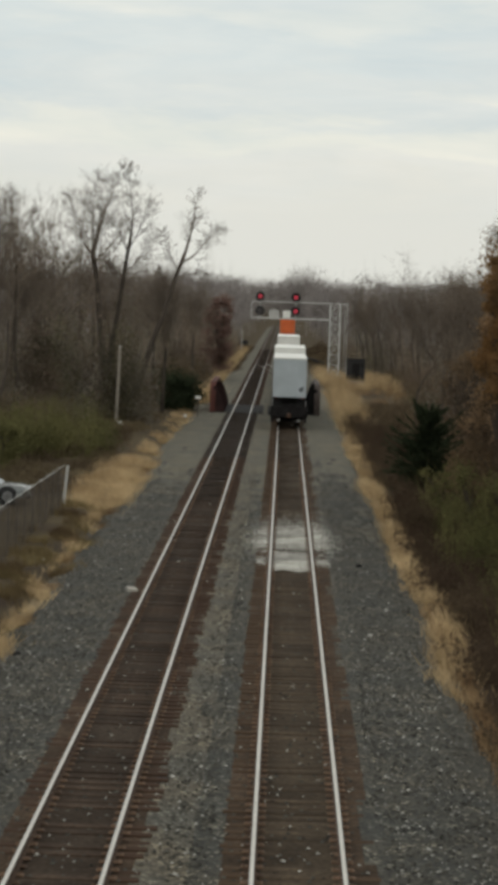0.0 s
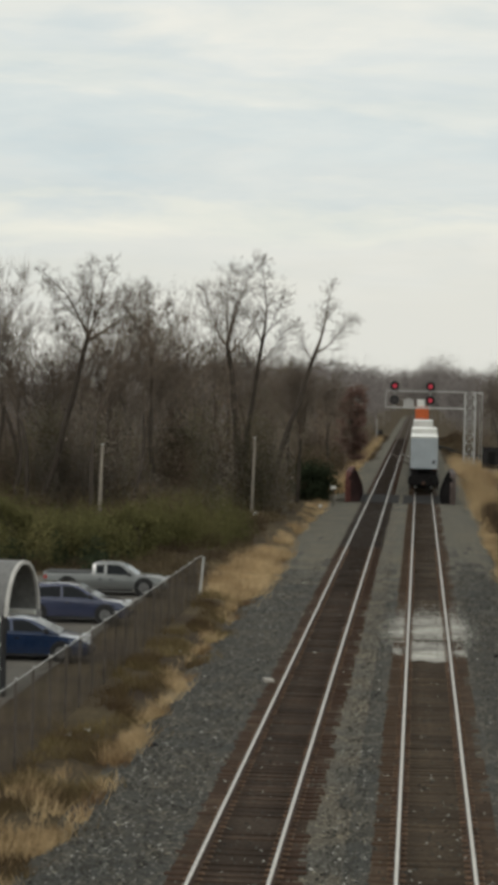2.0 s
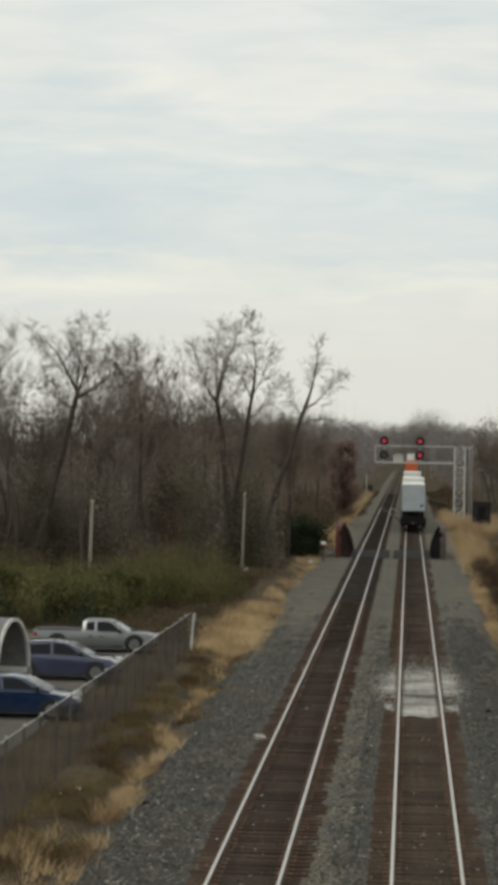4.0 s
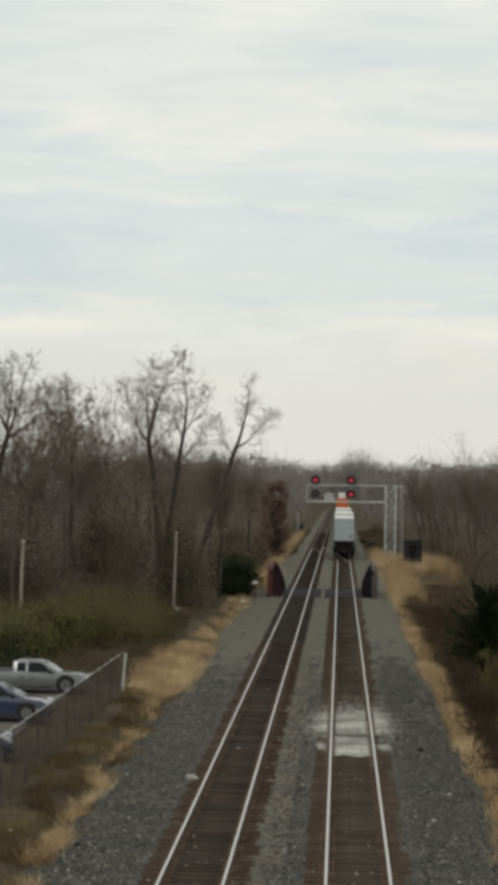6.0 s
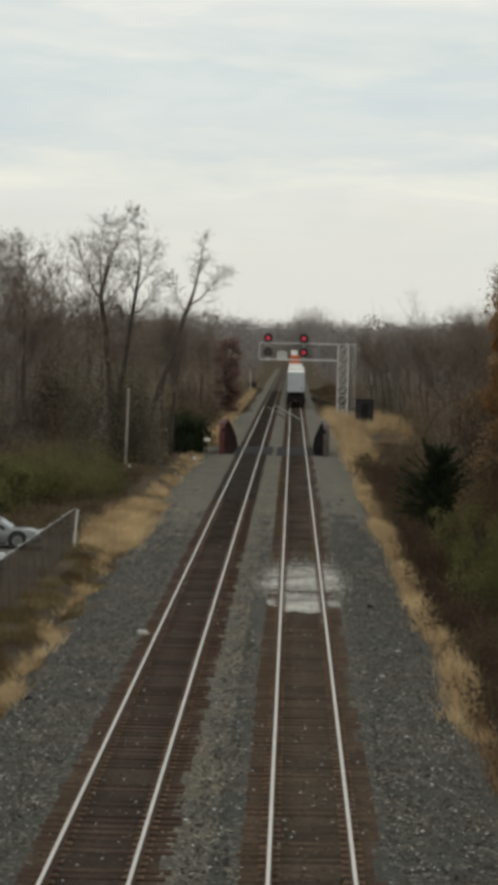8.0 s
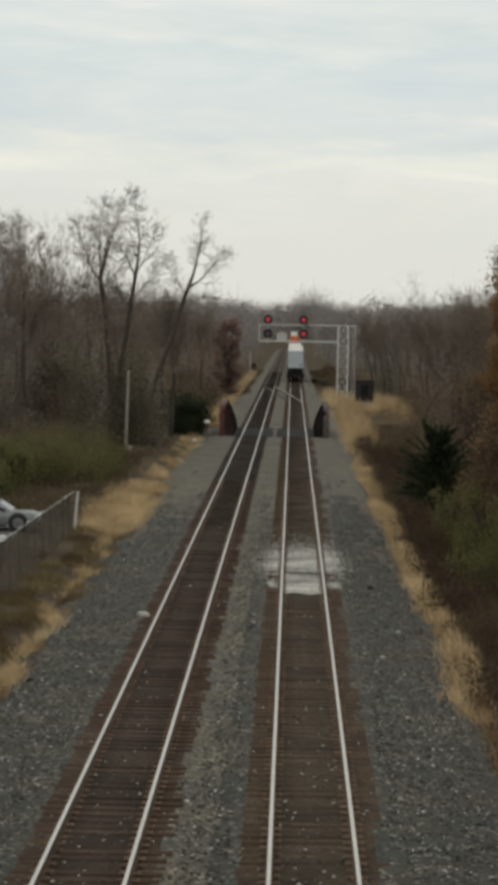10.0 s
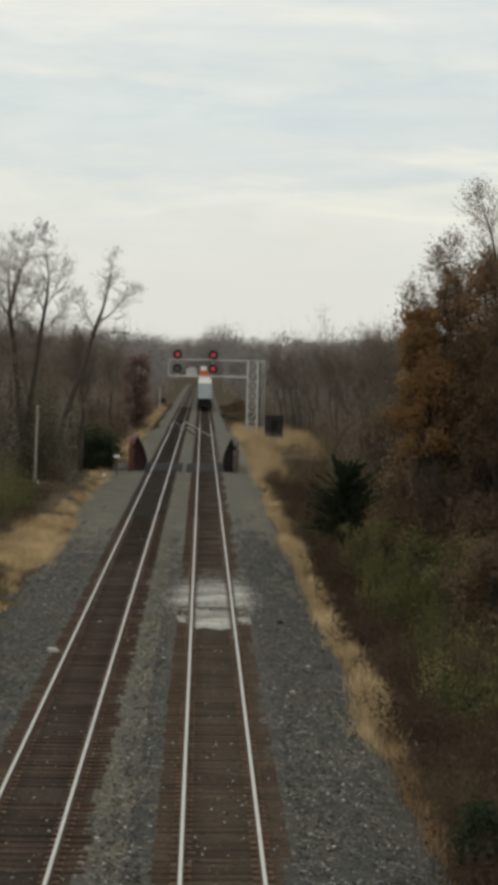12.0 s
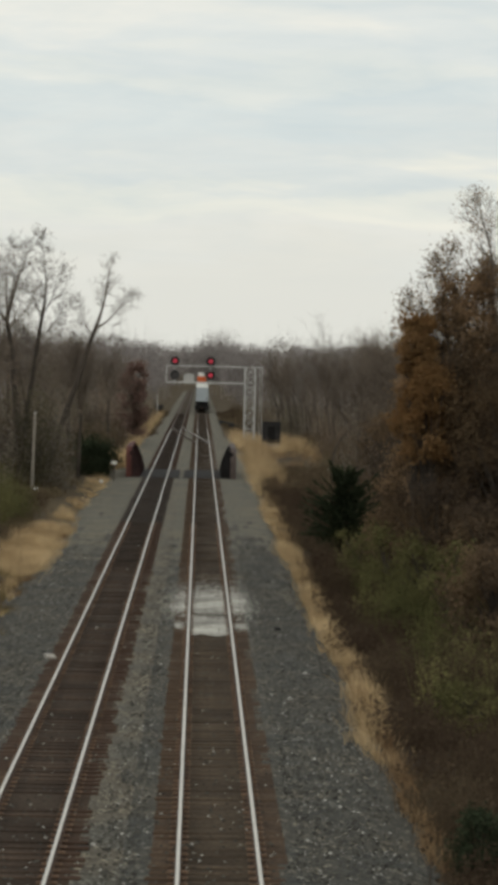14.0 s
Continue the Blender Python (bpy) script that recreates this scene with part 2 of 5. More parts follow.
M_trailer = material("pale_grey_trailer_paint", (0.36, 0.40, 0.42), 0.5, scale=0.8, spread=0.08, fine=12, fine_spread=0.05, bump=0)
M_white = material("white_painted_metal", (0.74, 0.74, 0.70), 0.5, scale=0.8, spread=0.06, fine=12, fine_spread=0.05, bump=0)
M_boxorange = material("orange_container_paint", (0.56, 0.12, 0.035), 0.6, scale=0.8, spread=0.15, fine=12, bump=0)
M_lampred = lamp_material("red_signal_lens", (0.66, 0.05, 0.085), 0.34)
M_lens = glass_material("unlit_lens", (0.07, 0.06, 0.06))
M_rubber = material("tyre_rubber", (0.02, 0.02, 0.02), 0.85, scale=6, fine=40, bump=0)
M_glass = glass_material("car_window_glass", (0.035, 0.045, 0.05))
# side panes: darker and less reflective than the windscreen glass
M_sideglass = glass_material("dark_side_glass", (0.010, 0.012, 0.014))
M_sideglass.node_tree.nodes["Principled BSDF"].inputs["Specular IOR Level"].default_value = 0.16
M_pole = material("weathered_pole_wood", (0.27, 0.24, 0.20), 0.9, scale=1.0, spread=0.2, fine=20, bump=0.3)
M_asphalt = material("parking_asphalt", (0.115, 0.105, 0.090), 0.9, scale=0.4, spread=0.2, fine=18, bump=0.3)
M_spill = material("pale_spilled_grit", (0.34, 0.33, 0.295), 0.95, scale=0.5, spread=0.35, fine=8, fine_spread=0.2, bump=0, island=0.15)


def ballast_material(name, low, mid, high, top):
    m = bpy.data.materials.new(name)
    m.use_nodes = True
    n, l = m.node_tree.nodes, m.node_tree.links
    b = n["Principled BSDF"]
    b.inputs["Roughness"].default_value = 0.92
    tc = n.new("ShaderNodeTexCoord")
    stones = n.new("ShaderNodeTexVoronoi")
    stones.inputs["Scale"].default_value = 14.0
    dirt, streaks = n.new("ShaderNodeTexNoise"), n.new("ShaderNodeTexNoise")
    dirt.inputs["Scale"].default_value, dirt.inputs["Detail"].default_value = 0.45, 6
    streaks.inputs["Scale"].default_value, streaks.inputs["Detail"].default_value = 3.0, 4
    for t in (stones, dirt, streaks):
        l.new(tc.outputs["Object"], t.inputs["Vector"])
    tone = n.new("ShaderNodeValToRGB")
    e = tone.color_ramp.elements
    e[0].position, e[0].color = 0.0, (*low, 1)
    e[1].position, e[1].color = 1.0, (*top, 1)
    for p, c in ((0.45, mid), (0.9, high)):
        k = e.new(p)
        k.color = (*c, 1)
    sep = n.new("ShaderNodeSeparateColor")
    l.new(stones.outputs["Color"], sep.inputs[0])
    l.new(sep.outputs[0], tone.inputs[0])
    patch = n.new("ShaderNodeValToRGB")
    patch.color_ramp.elements[0].position, patch.color_ramp.elements[0].color = 0.36, (0.72, 0.74, 0.72, 1)
    patch.color_ramp.elements[1].position, patch.color_ramp.elements[1].color = 0.64, (1.18, 1.08, 0.92, 1)
    l.new(dirt.outputs["Fac"], patch.inputs[0])
    mul = n.new("ShaderNodeMixRGB")
    mul.blend_type = "MULTIPLY"
    mul.inputs[0].default_value = 1.0
    l.new(tone.outputs[0], mul.inputs[1])
    l.new(patch.outputs[0], mul.inputs[2])
    l.new(mul.outputs[0], b.inputs["Base Color"])
    bp = n.new("ShaderNodeBump")
    bp.inputs["Strength"].default_value, bp.inputs["Distance"].default_value = 0.6, 0.05
    l.new(stones.outputs["Distance"], bp.inputs["Height"])
    l.new(bp.outputs[0], b.inputs["Normal"])
    return m


M_ballast = ballast_material("grey_track_ballast", (0.012, 0.012, 0.010), (0.032, 0.031, 0.026), (0.060, 0.058, 0.047), (0.23, 0.22, 0.18))
M_tan_ballast = ballast_material("pale_tan_ballast", (0.064, 0.060, 0.048), (0.084, 0.079, 0.063), (0.112, 0.105, 0.084), (0.19, 0.18, 0.145))
M_sandy = ballast_material("sandy_track_ballast", (0.036, 0.032, 0.025), (0.076, 0.068, 0.053), (0.124, 0.113, 0.088), (0.28, 0.265, 0.22))


# ---- building tools ----
def part(name, bm, material, parent=None, label="", m=None):
    """Links a bmesh as one mesh object, under a thing or a part."""
    me = bpy.data.meshes.new(name)
    bm.to_mesh(me)
    bm.free()
    return mesh_part(name, me, material, parent, label, m)


def mesh_part(name, me, material, parent=None, label="", m=None):
    for k in (material if isinstance(material, (list, tuple)) else [material]):
        if k.name not in me.materials:
            me.materials.append(k)
    ob = new(name, me)
    if parent:
        ob.parent = parent
    if m:
        ob.matrix_basis = m
    if label:
        ob["label"] = label
    return ob


def thing(name, label, category, at=(0, 0, 0), turn=0.0, group="", kind=""):
    ob = new(name)
    ob.empty_display_size = 0.3
    ob.matrix_basis = pose(*at, 0, 0, turn)
    return tagged(ob, label, category, group, kind)


def box(bm, x0, x1, y0, y1, z0, z1, bevel=0.0, mat=0):
    r = bmesh.ops.create_cube(bm, size=1)
    for v in r["verts"]:
        v.co = Vector(((x0 + x1) / 2 + v.co.x * (x1 - x0), (y0 + y1) / 2 + v.co.y * (y1 - y0), (z0 + z1) / 2 + v.co.z * (z1 - z0)))
    faces = {f for v in r["verts"] for f in v.link_faces}
    for f in faces:
        f.material_index = mat
    if bevel:
        edges = list({e for f in faces for e in f.edges})
        bmesh.ops.bevel(bm, geom=edges, offset=bevel, segments=2, affect="EDGES", profile=0.5)
    return bm


def boxed(*args, **kw):
    return box(bmesh.new(), *args, **kw)


def bar(bm, a, b, r0, r1=None, sides=8, cap=True):
    """A tapered round bar from a to b."""
    a, b = Vector(a), Vector(b)
    r1 = r0 if r1 is None else r1
    d = b - a
    q = d.to_track_quat("Z", "Y").to_matrix().to_4x4()
    bmesh.ops.create_cone(bm, cap_ends=cap, segments=sides, radius1=r0, radius2=r1, depth=d.length,
                          matrix=Matrix.Translation((a + b) / 2) @ q)
    return bm


def extrude_profile(points, x0, x1, axis="x"):
    """A closed outline (two coordinates) drawn out along one axis."""
    bm = bmesh.new()
    put = {"x": lambda s, p: (s, p[0], p[1]), "y": lambda s, p: (p[0], s, p[1])}[axis]
    a = [bm.verts.new(put(x0, p)) for p in points]
    b = [bm.verts.new(put(x1, p)) for p in points]
    bm.faces.new(a), bm.faces.new(list(reversed(b)))
    for i in range(len(points)):
        j = (i + 1) % len(points)
        bm.faces.new((a[i], b[i], b[j], a[j]))
    bmesh.ops.recalc_face_normals(bm, faces=bm.faces)
    return bm


def raw_mesh(name, verts, faces):
    me = bpy.data.meshes.new(name)
    me.from_pydata(verts, [], faces)
    me.update()
    return me


# ---- ground ----
TRACKS = (0.522, -3.344)  # centre lines of the two tracks, which run along y
rng = np.random.default_rng(7)


def ground_z(x, y):
    """The soil: level by the parking lot, dropping behind the right-hand bank, rising slowly far off."""
    z = -0.62
    if x > 4.6:
        z = -0.55 - 0.75 * min(1.0, (x - 4.6) / 4.0)
    elif x < -7.4:
        z = -0.52 + 0.24 * min(1.0, (-7.4 - x) / 1.5)
    far = max(0.0, y - 480.0)
    return z + min(7.0, far * far * 1.1e-5) * min(1.0, abs(x + 1.4) / 40.0 + max(0.0, (y - 800) / 300.0)) + 0.12 * noise.noise((x * 0.12, y * 0.05, 0.0)) * (0 if -8 < x < 5 else 1)


def soil(x, y):
    return ground_z(x, y)


def sheet(xs, ys, zf):
    verts = [(x, y, zf(x, y)) for y in ys for x in xs]
    n = len(xs)
    faces = [(j * n + i, j * n + i + 1, (j + 1) * n + i + 1, (j + 1) * n + i) for j in range(len(ys) - 1) for i in range(n - 1)]
    return verts, faces


xs = [-2500, -900, -300, -120, -60, -40] + [-30 + 1.5 * i for i in range(15)] + [-8, -7.4, -1.4, 4.6] + [5.5 + 1.5 * i for i in range(20)] + [45, 60, 120, 300, 900, 2500]
ys = [-400, -100, 0] + [20 + 5 * i for i in range(60)] + [330, 380, 440, 500, 560, 640, 740, 860, 1000, 1300, 1800, 2600, 4200]
ground = mesh_part("ground", raw_mesh("ground", *sheet(xs, ys, ground_z)), M_soil)
tagged(ground, "brown leaf-littered soil and weedy verge beside the tracks", "ground", kind="structure")


def ballast_z(x, y):
    prof = ((-8.3, -0.66), (-7.2, -0.34), (-6.3, -0.24), (-5.2, -0.205), (-1.4, -0.235), (2.4, -0.205), (3.4, -0.25), (4.1, -0.36), (5.2, -0.75))
    for (a, za), (b, zb) in zip(prof, prof[1:]):
        if x <= b:
            z = za + (zb - za) * (x - a) / (b - a)
            break
    near_tie = min(abs(x - c) for c in TRACKS) < 1.45
    if near_tie:  # dirt fills the cribs, here over the ties, there below them
        z += 0.026 + 0.012 * noise.noise((x * 0.6, y * 0.45, 9.0)) - (0.010 if x < -1.4 else 0.0)
    return z + (0.0 if near_tie else 0.05) * noise.noise((x * 1.3, y * 0.9, 3.0)) + (0 if near_tie else 0.03) * noise.noise((x * 5, y * 5, 1.0))


bxs = [-8.3 + 0.3 * i for i in range(12)] + [-4.6] + [-4.3 + 0.3 * i for i in range(8)] + [-1.95, -1.6, -1.3, -1.0, -0.75] + [-0.45 + 0.3 * i for i in range(8)] + [1.85] + [2.15 + 0.3 * i for i in range(11)]
bys = [-80, -60, -40, -20, -6, 2] + [8 + 0.8 * i for i in range(130)] + [112 + 3 * i for i in range(61)]
bal = mesh_part("ballast_bed", raw_mesh("ballast_bed", *sheet(bxs, bys, ballast_z)), [M_ballast, M_fouled, M_sandy, M_rusty, M_tie_dark, M_tan_ballast, M_fouled_dark])
for f in bal.data.polygons:  # dirt and rust between the ties
    off = min(abs(f.center.x - c) for c in TRACKS)
    if off < 1.22 + 0.16 * noise.noise((f.center.y * 0.35, f.center.x, 0)):
        f.material_index = (6 if f.center.x < -1.4 else 1) if off < 0.75 else 3
        if f.center.x < -1.4 and 130 < f.center.y < 184:
            f.material_index = 4
    elif -2.2 < f.center.x + 0.35 * noise.noise((f.center.y * 0.25, 3.0, 0)) < -1.35 and f.center.y < 190:  # sand washed between the tracks
        f.material_index = 2
    elif f.center.y + 45 * noise.noise((f.center.x * 0.6, f.center.y * 0.05, 6.0)) + 40 * noise.noise((f.center.x * 3.1, f.center.y * 0.9, 2.0)) > 112:  # paler, more even tan stone towards the bridge
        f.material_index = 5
tagged(bal, "grey crushed-stone ballast bed under both tracks", "ballast", kind="structure")

far_bed = mesh_part("ballast_bed", raw_mesh("ballast_bed", *sheet([-6.3, -5.4, -4.7, -1.95, -0.9, 1.85, 2.6, 3.5], [292, 340, 420, 520, 640, 800, 1000], lambda x, y: -0.45 if x in (-6.3, 3.5) else -0.215)), [M_tan_ballast, M_fouled])
for f in far_bed.data.polygons:
    if min(abs(f.center.x - c) for c in TRACKS) < 0.9:
        f.material_index = 1
tagged(far_bed, "narrow ballast bed running on to the horizon", "ballast", kind="structure")

# ---- loose pale stones on the ballast ----
STONE = [Vector(p).normalized() for p in ((1, 0, 0.2), (0.3, 0.9, -0.2), (-0.8, 0.5, 0.1), (-0.7, -0.7, -0.1), (0.4, -0.9, 0.2), (0.1, 0.1, 1))]
STONE_F = ((0, 1, 5), (1, 2, 5), (2, 3, 5), (3, 4, 5), (4, 0, 5))


def stones(name, count, y0, y1, size, mat, label):
    vs, fs = [], []
    for k in range(count):
        u = rng.random()
        y = y0 * (y1 / y0) ** u
        x = rng.uniform(-7.4, 4.3)
        if min(abs(x - c) for c in TRACKS) < 1.5 and rng.random() < 0.8:
            continue
        s = size * rng.uniform(0.5, 1.5)
        a = rng.uniform(0, 6.3)
        base = len(vs)
        for p in STONE:
            vs.append((x + s * (p.x * math.cos(a) - p.y * math.sin(a)), y + s * (p.x * math.sin(a) + p.y * math.cos(a)), ballast_z(x, y) + 0.3 * s + s * 0.8 * p.z))
        fs += [tuple(base + i for i in f) for f in STONE_F]
    return tagged(mesh_part(name, raw_mesh(name, vs, fs), mat), label, "stones", kind="stuff")


M_stone = material("mixed_ballast_stone", (0.056, 0.053, 0.045), 0.92, scale=2, spread=0.3, fine=30, bump=0.2, island=0.55, spec=0.15)
M_stone_pale = material("pale_ballast_stone", (0.27, 0.265, 0.24), 0.9, scale=2, spread=0.2, fine=30, bump=0.2, island=0.4)
stones("ballast_stones", 26000, 30, 120, 0.036, M_stone, "loose grey crushed stones lying on the ballast bed")
stones("pale_stones", 2600, 30, 58, 0.026, M_stone_pale, "scattered pale stones on the ballast bed")
stones("pale_stones", 900, 30, 130, 0.04, M_stone_pale, "scattered pale stones on the ballast bed")

# ---- tracks ----
GAUGE = 0.7535  # half, between rail head centres
RAIL = ((-0.036, 0.0), (-0.031, 0.004), (0.031, 0.004), (0.036, 0.0), (0.034, -0.036), (0.010, -0.046), (0.009, -0.145), (0.07, -0.165), (0.07, -0.176),
        (-0.07, -0.176), (-0.07, -0.165), (-0.009, -0.145), (-0.010, -0.046), (-0.034, -0.036))


def rail_mesh(y0, y1, x0=0.0, x1=0.0):
    """A rail along y; x0 and x1 shift its two ends sideways."""
    bm = extrude_profile(RAIL, y0, y1, "y")
    bm.faces.ensure_lookup_table()
    for f in bm.faces:
        c = f.calc_center_median()
        f.material_index = 1 if c.z > -0.024 else 0
    for v in bm.verts:
        v.co.x += x0 if abs(v.co.y - y0) < 0.01 else x1
    me = bpy.data.meshes.new("rail")
    bm.to_mesh(me)
    bm.free()
    return me


def tie_mesh(seed, mat):
    r = random.Random(seed)
    bm = boxed(-1.3 + r.uniform(-0.04, 0.04), 1.3 + r.uniform(-0.04, 0.04), -0.113, 0.113, -0.35, -0.178, bevel=0.012)
    for v in bm.verts:
        if v.co.z > -0.2:
            v.co.z += 0.008 * noise.noise((v.co.x * 2, v.co.y * 9, seed))
    me = bpy.data.meshes.new("tie")
    bm.to_mesh(me)
    bm.free()
    me.materials.append(mat)
    return me


TIE_MESHES = {m: [tie_mesh(s, m) for s in range(5)] for m in (M_tie, M_tie_old)}
SPACING = 0.495
M_plate = material("rusty_tie_plate", (0.115, 0.070, 0.044), 0.85, metal=0.1, scale=4, spread=0.3, fine=40, bump=0, island=0.35)


M_worn = material("dull_rail_head", (0.150, 0.130, 0.112), 0.6, metal=0.3, scale=1.0, spread=0.1, fine=60, bump=0)


def track(cx, seed):
    r = random.Random(seed)
    wood = M_tie_old if cx < -1 else M_tie  # the further track has darker ties
    t = thing("railway_track", "steel rails polished on top, on weathered timber ties", "railway track", (cx, 0, 0), kind="structure")
    me, me_far = rail_mesh(-80, 318), rail_mesh(318.01, 1000)
    for s in (-1, 1):
        mesh_part("rail", me, [M_rust, M_polish], t, "rail with a bright worn head", pose(s * GAUGE, 0, 0))
        mesh_part("rail", me_far, [M_rust, M_worn], t, "rail with a dull brown head", pose(s * GAUGE, 0, 0))
    far_bm_v, far_f, plate_v, plate_f = [], [], [], []
    dark_v, dark_f = [], []
    y = -79.0 + r.random() * 0.3
    k = 0
    while y < 430:
        dx, turn = r.uniform(-0.05, 0.05), r.uniform(-1.2, 1.2)
        if y > 27 and k < 150:
            ob = new("tie", r.choice(TIE_MESHES[wood]))
            ob.parent = t
            ob.matrix_basis = pose(dx, y, r.uniform(-0.016, 0.006) - (0.03 if r.random() < 0.2 else 0), 0, 0, turn)
        else:
            tarred = cx < -1 and 130 < y < 184
            fv, ff = (dark_v, dark_f) if tarred else (far_bm_v, far_f)
            b = len(fv)
            for z in (-0.3, -0.178 + r.uniform(-0.012, 0.004)):
                fv += [(dx - 1.3, y - 0.11, z), (dx + 1.3, y - 0.11, z), (dx + 1.3, y + 0.11, z), (dx - 1.3, y + 0.11, z)]
            ff += [tuple(b + i for i in q) for q in ((4, 5, 6, 7), (0, 1, 5, 4), (1, 2, 6, 5), (2, 3, 7, 6), (3, 0, 4, 7))]
        if 27 < y < 130:
            for s in (-1, 1):
                b = len(plate_v)
                for z, g in ((-0.178, 0.0), (-0.158, 0.012)):
                    plate_v += [(s * GAUGE - 0.19 + g, y - 0.09 + g, z), (s * GAUGE + 0.19 - g, y - 0.09 + g, z), (s * GAUGE + 0.19 - g, y + 0.09 - g, z), (s * GAUGE - 0.19 + g, y + 0.09 - g, z)]
                plate_f += [tuple(b + i for i in q) for q in ((4, 5, 6, 7), (0, 1, 5, 4), (1, 2, 6, 5), (2, 3, 7, 6), (3, 0, 4, 7))]
                for px in (-0.15, 0.13):
                    for py in (-0.05, 0.05):
                        b = len(plate_v)
                        x0, y0 = s * GAUGE + px, y + py
                        plate_v += [(x0 - 0.014, y0 - 0.014, -0.16), (x0 + 0.014, y0 - 0.014, -0.16), (x0 + 0.014, y0 + 0.014, -0.16), (x0 - 0.014, y0 + 0.014, -0.16), (x0, y0, -0.125)]
                        plate_f += [tuple(b + i for i in q) for q in ((0, 1, 4), (1, 2, 4), (2, 3, 4), (3, 0, 4))]
        k += y > 27
        y += SPACING * r.uniform(0.97, 1.03)
    tagged(mesh_part("far_ties", raw_mesh("far_ties", far_bm_v, far_f), wood, t), kind="stuff")
    if dark_v:
        tagged(mesh_part("renewed_ties", raw_mesh("renewed_ties", dark_v, dark_f), M_tie_dark, t, "dark freshly tarred ties"), kind="stuff")
    tagged(mesh_part("tie_plates", raw_mesh("tie_plates", plate_v, plate_f), M_plate, t, "rusty tie plates with spikes"), kind="stuff")
    return t


track(TRACKS[0], 1)
track(TRACKS[1], 2)

# crossover between the tracks, past the bridge
xo = thing("crossover_track", "diagonal crossover rails joining the two tracks", "railway track", (0, 0, 0), kind="structure")
for s in (-1, 1):
    mesh_part("rail", rail_mesh(262, 326, TRACKS[0], TRACKS[1]), [M_rust, M_galv if s > 0 else M_worn], xo, "", pose(s * GAUGE, 0, 0.004))


# ---- pale grit spilled over the right-hand track ----
def spill():
    """Grit blown off the train: a crisp heap inside the rails, thinning out beyond it and to both sides."""
    vs, fs = [], []
    cx = TRACKS[0] + 0.06

    def cover(x, y):
        d = abs(x - cx)
        inner = 1.0 if 75.6 + 0.5 * noise.noise((x * 2.0, 0, 0)) < y < 81.0 and d < 0.72 else 0.0
        fade = math.exp(-((y - 84.5) / (7.0 if y > 84.5 else 4.0)) ** 2) * math.exp(-(max(0.0, d - 0.8) / 0.75) ** 2)
        toe = 0.5 * math.exp(-((y - 78.3) / 1.0) ** 2) if 0.8 < d < 1.32 else 0.0
        c = max(0.9 * inner, 0.64 * fade, toe)
        bare = abs(y - 82.0 - 1.0 * noise.noise((x * 1.6, 0, 2))) < 0.32 or (d > 0.75 and abs(y - 80.8 - 0.8 * noise.noise((x * 2.6, 1, 2))) < 0.3)  # a tie stands clear of it
        return c * (0.3 if bare else 1.0) * (0.78 + 0.35 * noise.noise((x * 0.9, y * 1.7, 5.0)))

    while len(fs) < 5 * 16000:
        x, y = cx + rng.uniform(-2.5, 2.5), 74.8 + 28.0 * rng.random()
        if abs(abs(x - TRACKS[0]) - GAUGE) < 0.10 or rng.random() > cover(x, y) ** 1.5:
            continue
        s = rng.uniform(0.016, 0.040)
        b = len(vs)
        a = rng.uniform(0, 6.3)
        base = max(-0.172, ballast_z(x, y)) + 0.004
        for p in STONE:
            vs.append((x + s * 1.3 * (p.x * math.cos(a) - p.y * math.sin(a)), y + s * 1.3 * (p.x * math.sin(a) + p.y * math.cos(a)), base + 0.25 * s * p.z))
        fs += [tuple(b + i for i in f) for f in STONE_F]
    ob = mesh_part("spilled_grit", raw_mesh("spilled_grit", vs, fs), M_spill)
    return tagged(ob, "pale powdery grit spilled across the ties and ballast", "spilled grit", kind="stuff")


spill()
slab = part("stone_slab", boxed(-0.16, 0.16, -0.3, 0.3, -0.06, 0.07, bevel=0.03), M_concrete, None, "", pose(-4.62, 69.3, -0.17, 0, 4, 12))
tagged(slab, "flat pale stone slab lying beside the rail", "stone")


def rock(x, y, size, mat, name, label, category):
    bm = bmesh.new()
    bmesh.ops.create_icosphere(bm, subdivisions=2, radius=size)
    for v in bm.verts:
        v.co = v.co * (1 + 0.35 * noise.noise(v.co * (1.2 / size) + Vector((x, y, 0))))
        v.co.z *= 0.5
    z = max(ground_z(x, y), ballast_z(x, y) if -8.2 < x < 5.1 else -9)
    return tagged(part(name, bm, mat, None, "", pose(x, y, z + 0.3 * size, 0, 0, x * 50)), label, category)


for x, y in ((-8.84, 58.8), (-9.23, 57.8), (-8.43, 77.7)):
    rock(x, y, 0.08, M_white, "litter_scrap", "crumpled white scrap of litter in the weeds", "litter")
for x, y in ((2.73, 61.5), (3.43, 66.9)):
    rock(x, y, 0.08, M_stone_pale, "pale_stone", "pale stone lying on the dark ballast", "stone")
for x, y in ((2.98, 78.0), (-6.75, 56.7)):
    rock(x, y, 0.12, M_dark, "dark_clod", "dark clod lying on the ballast", "clod")


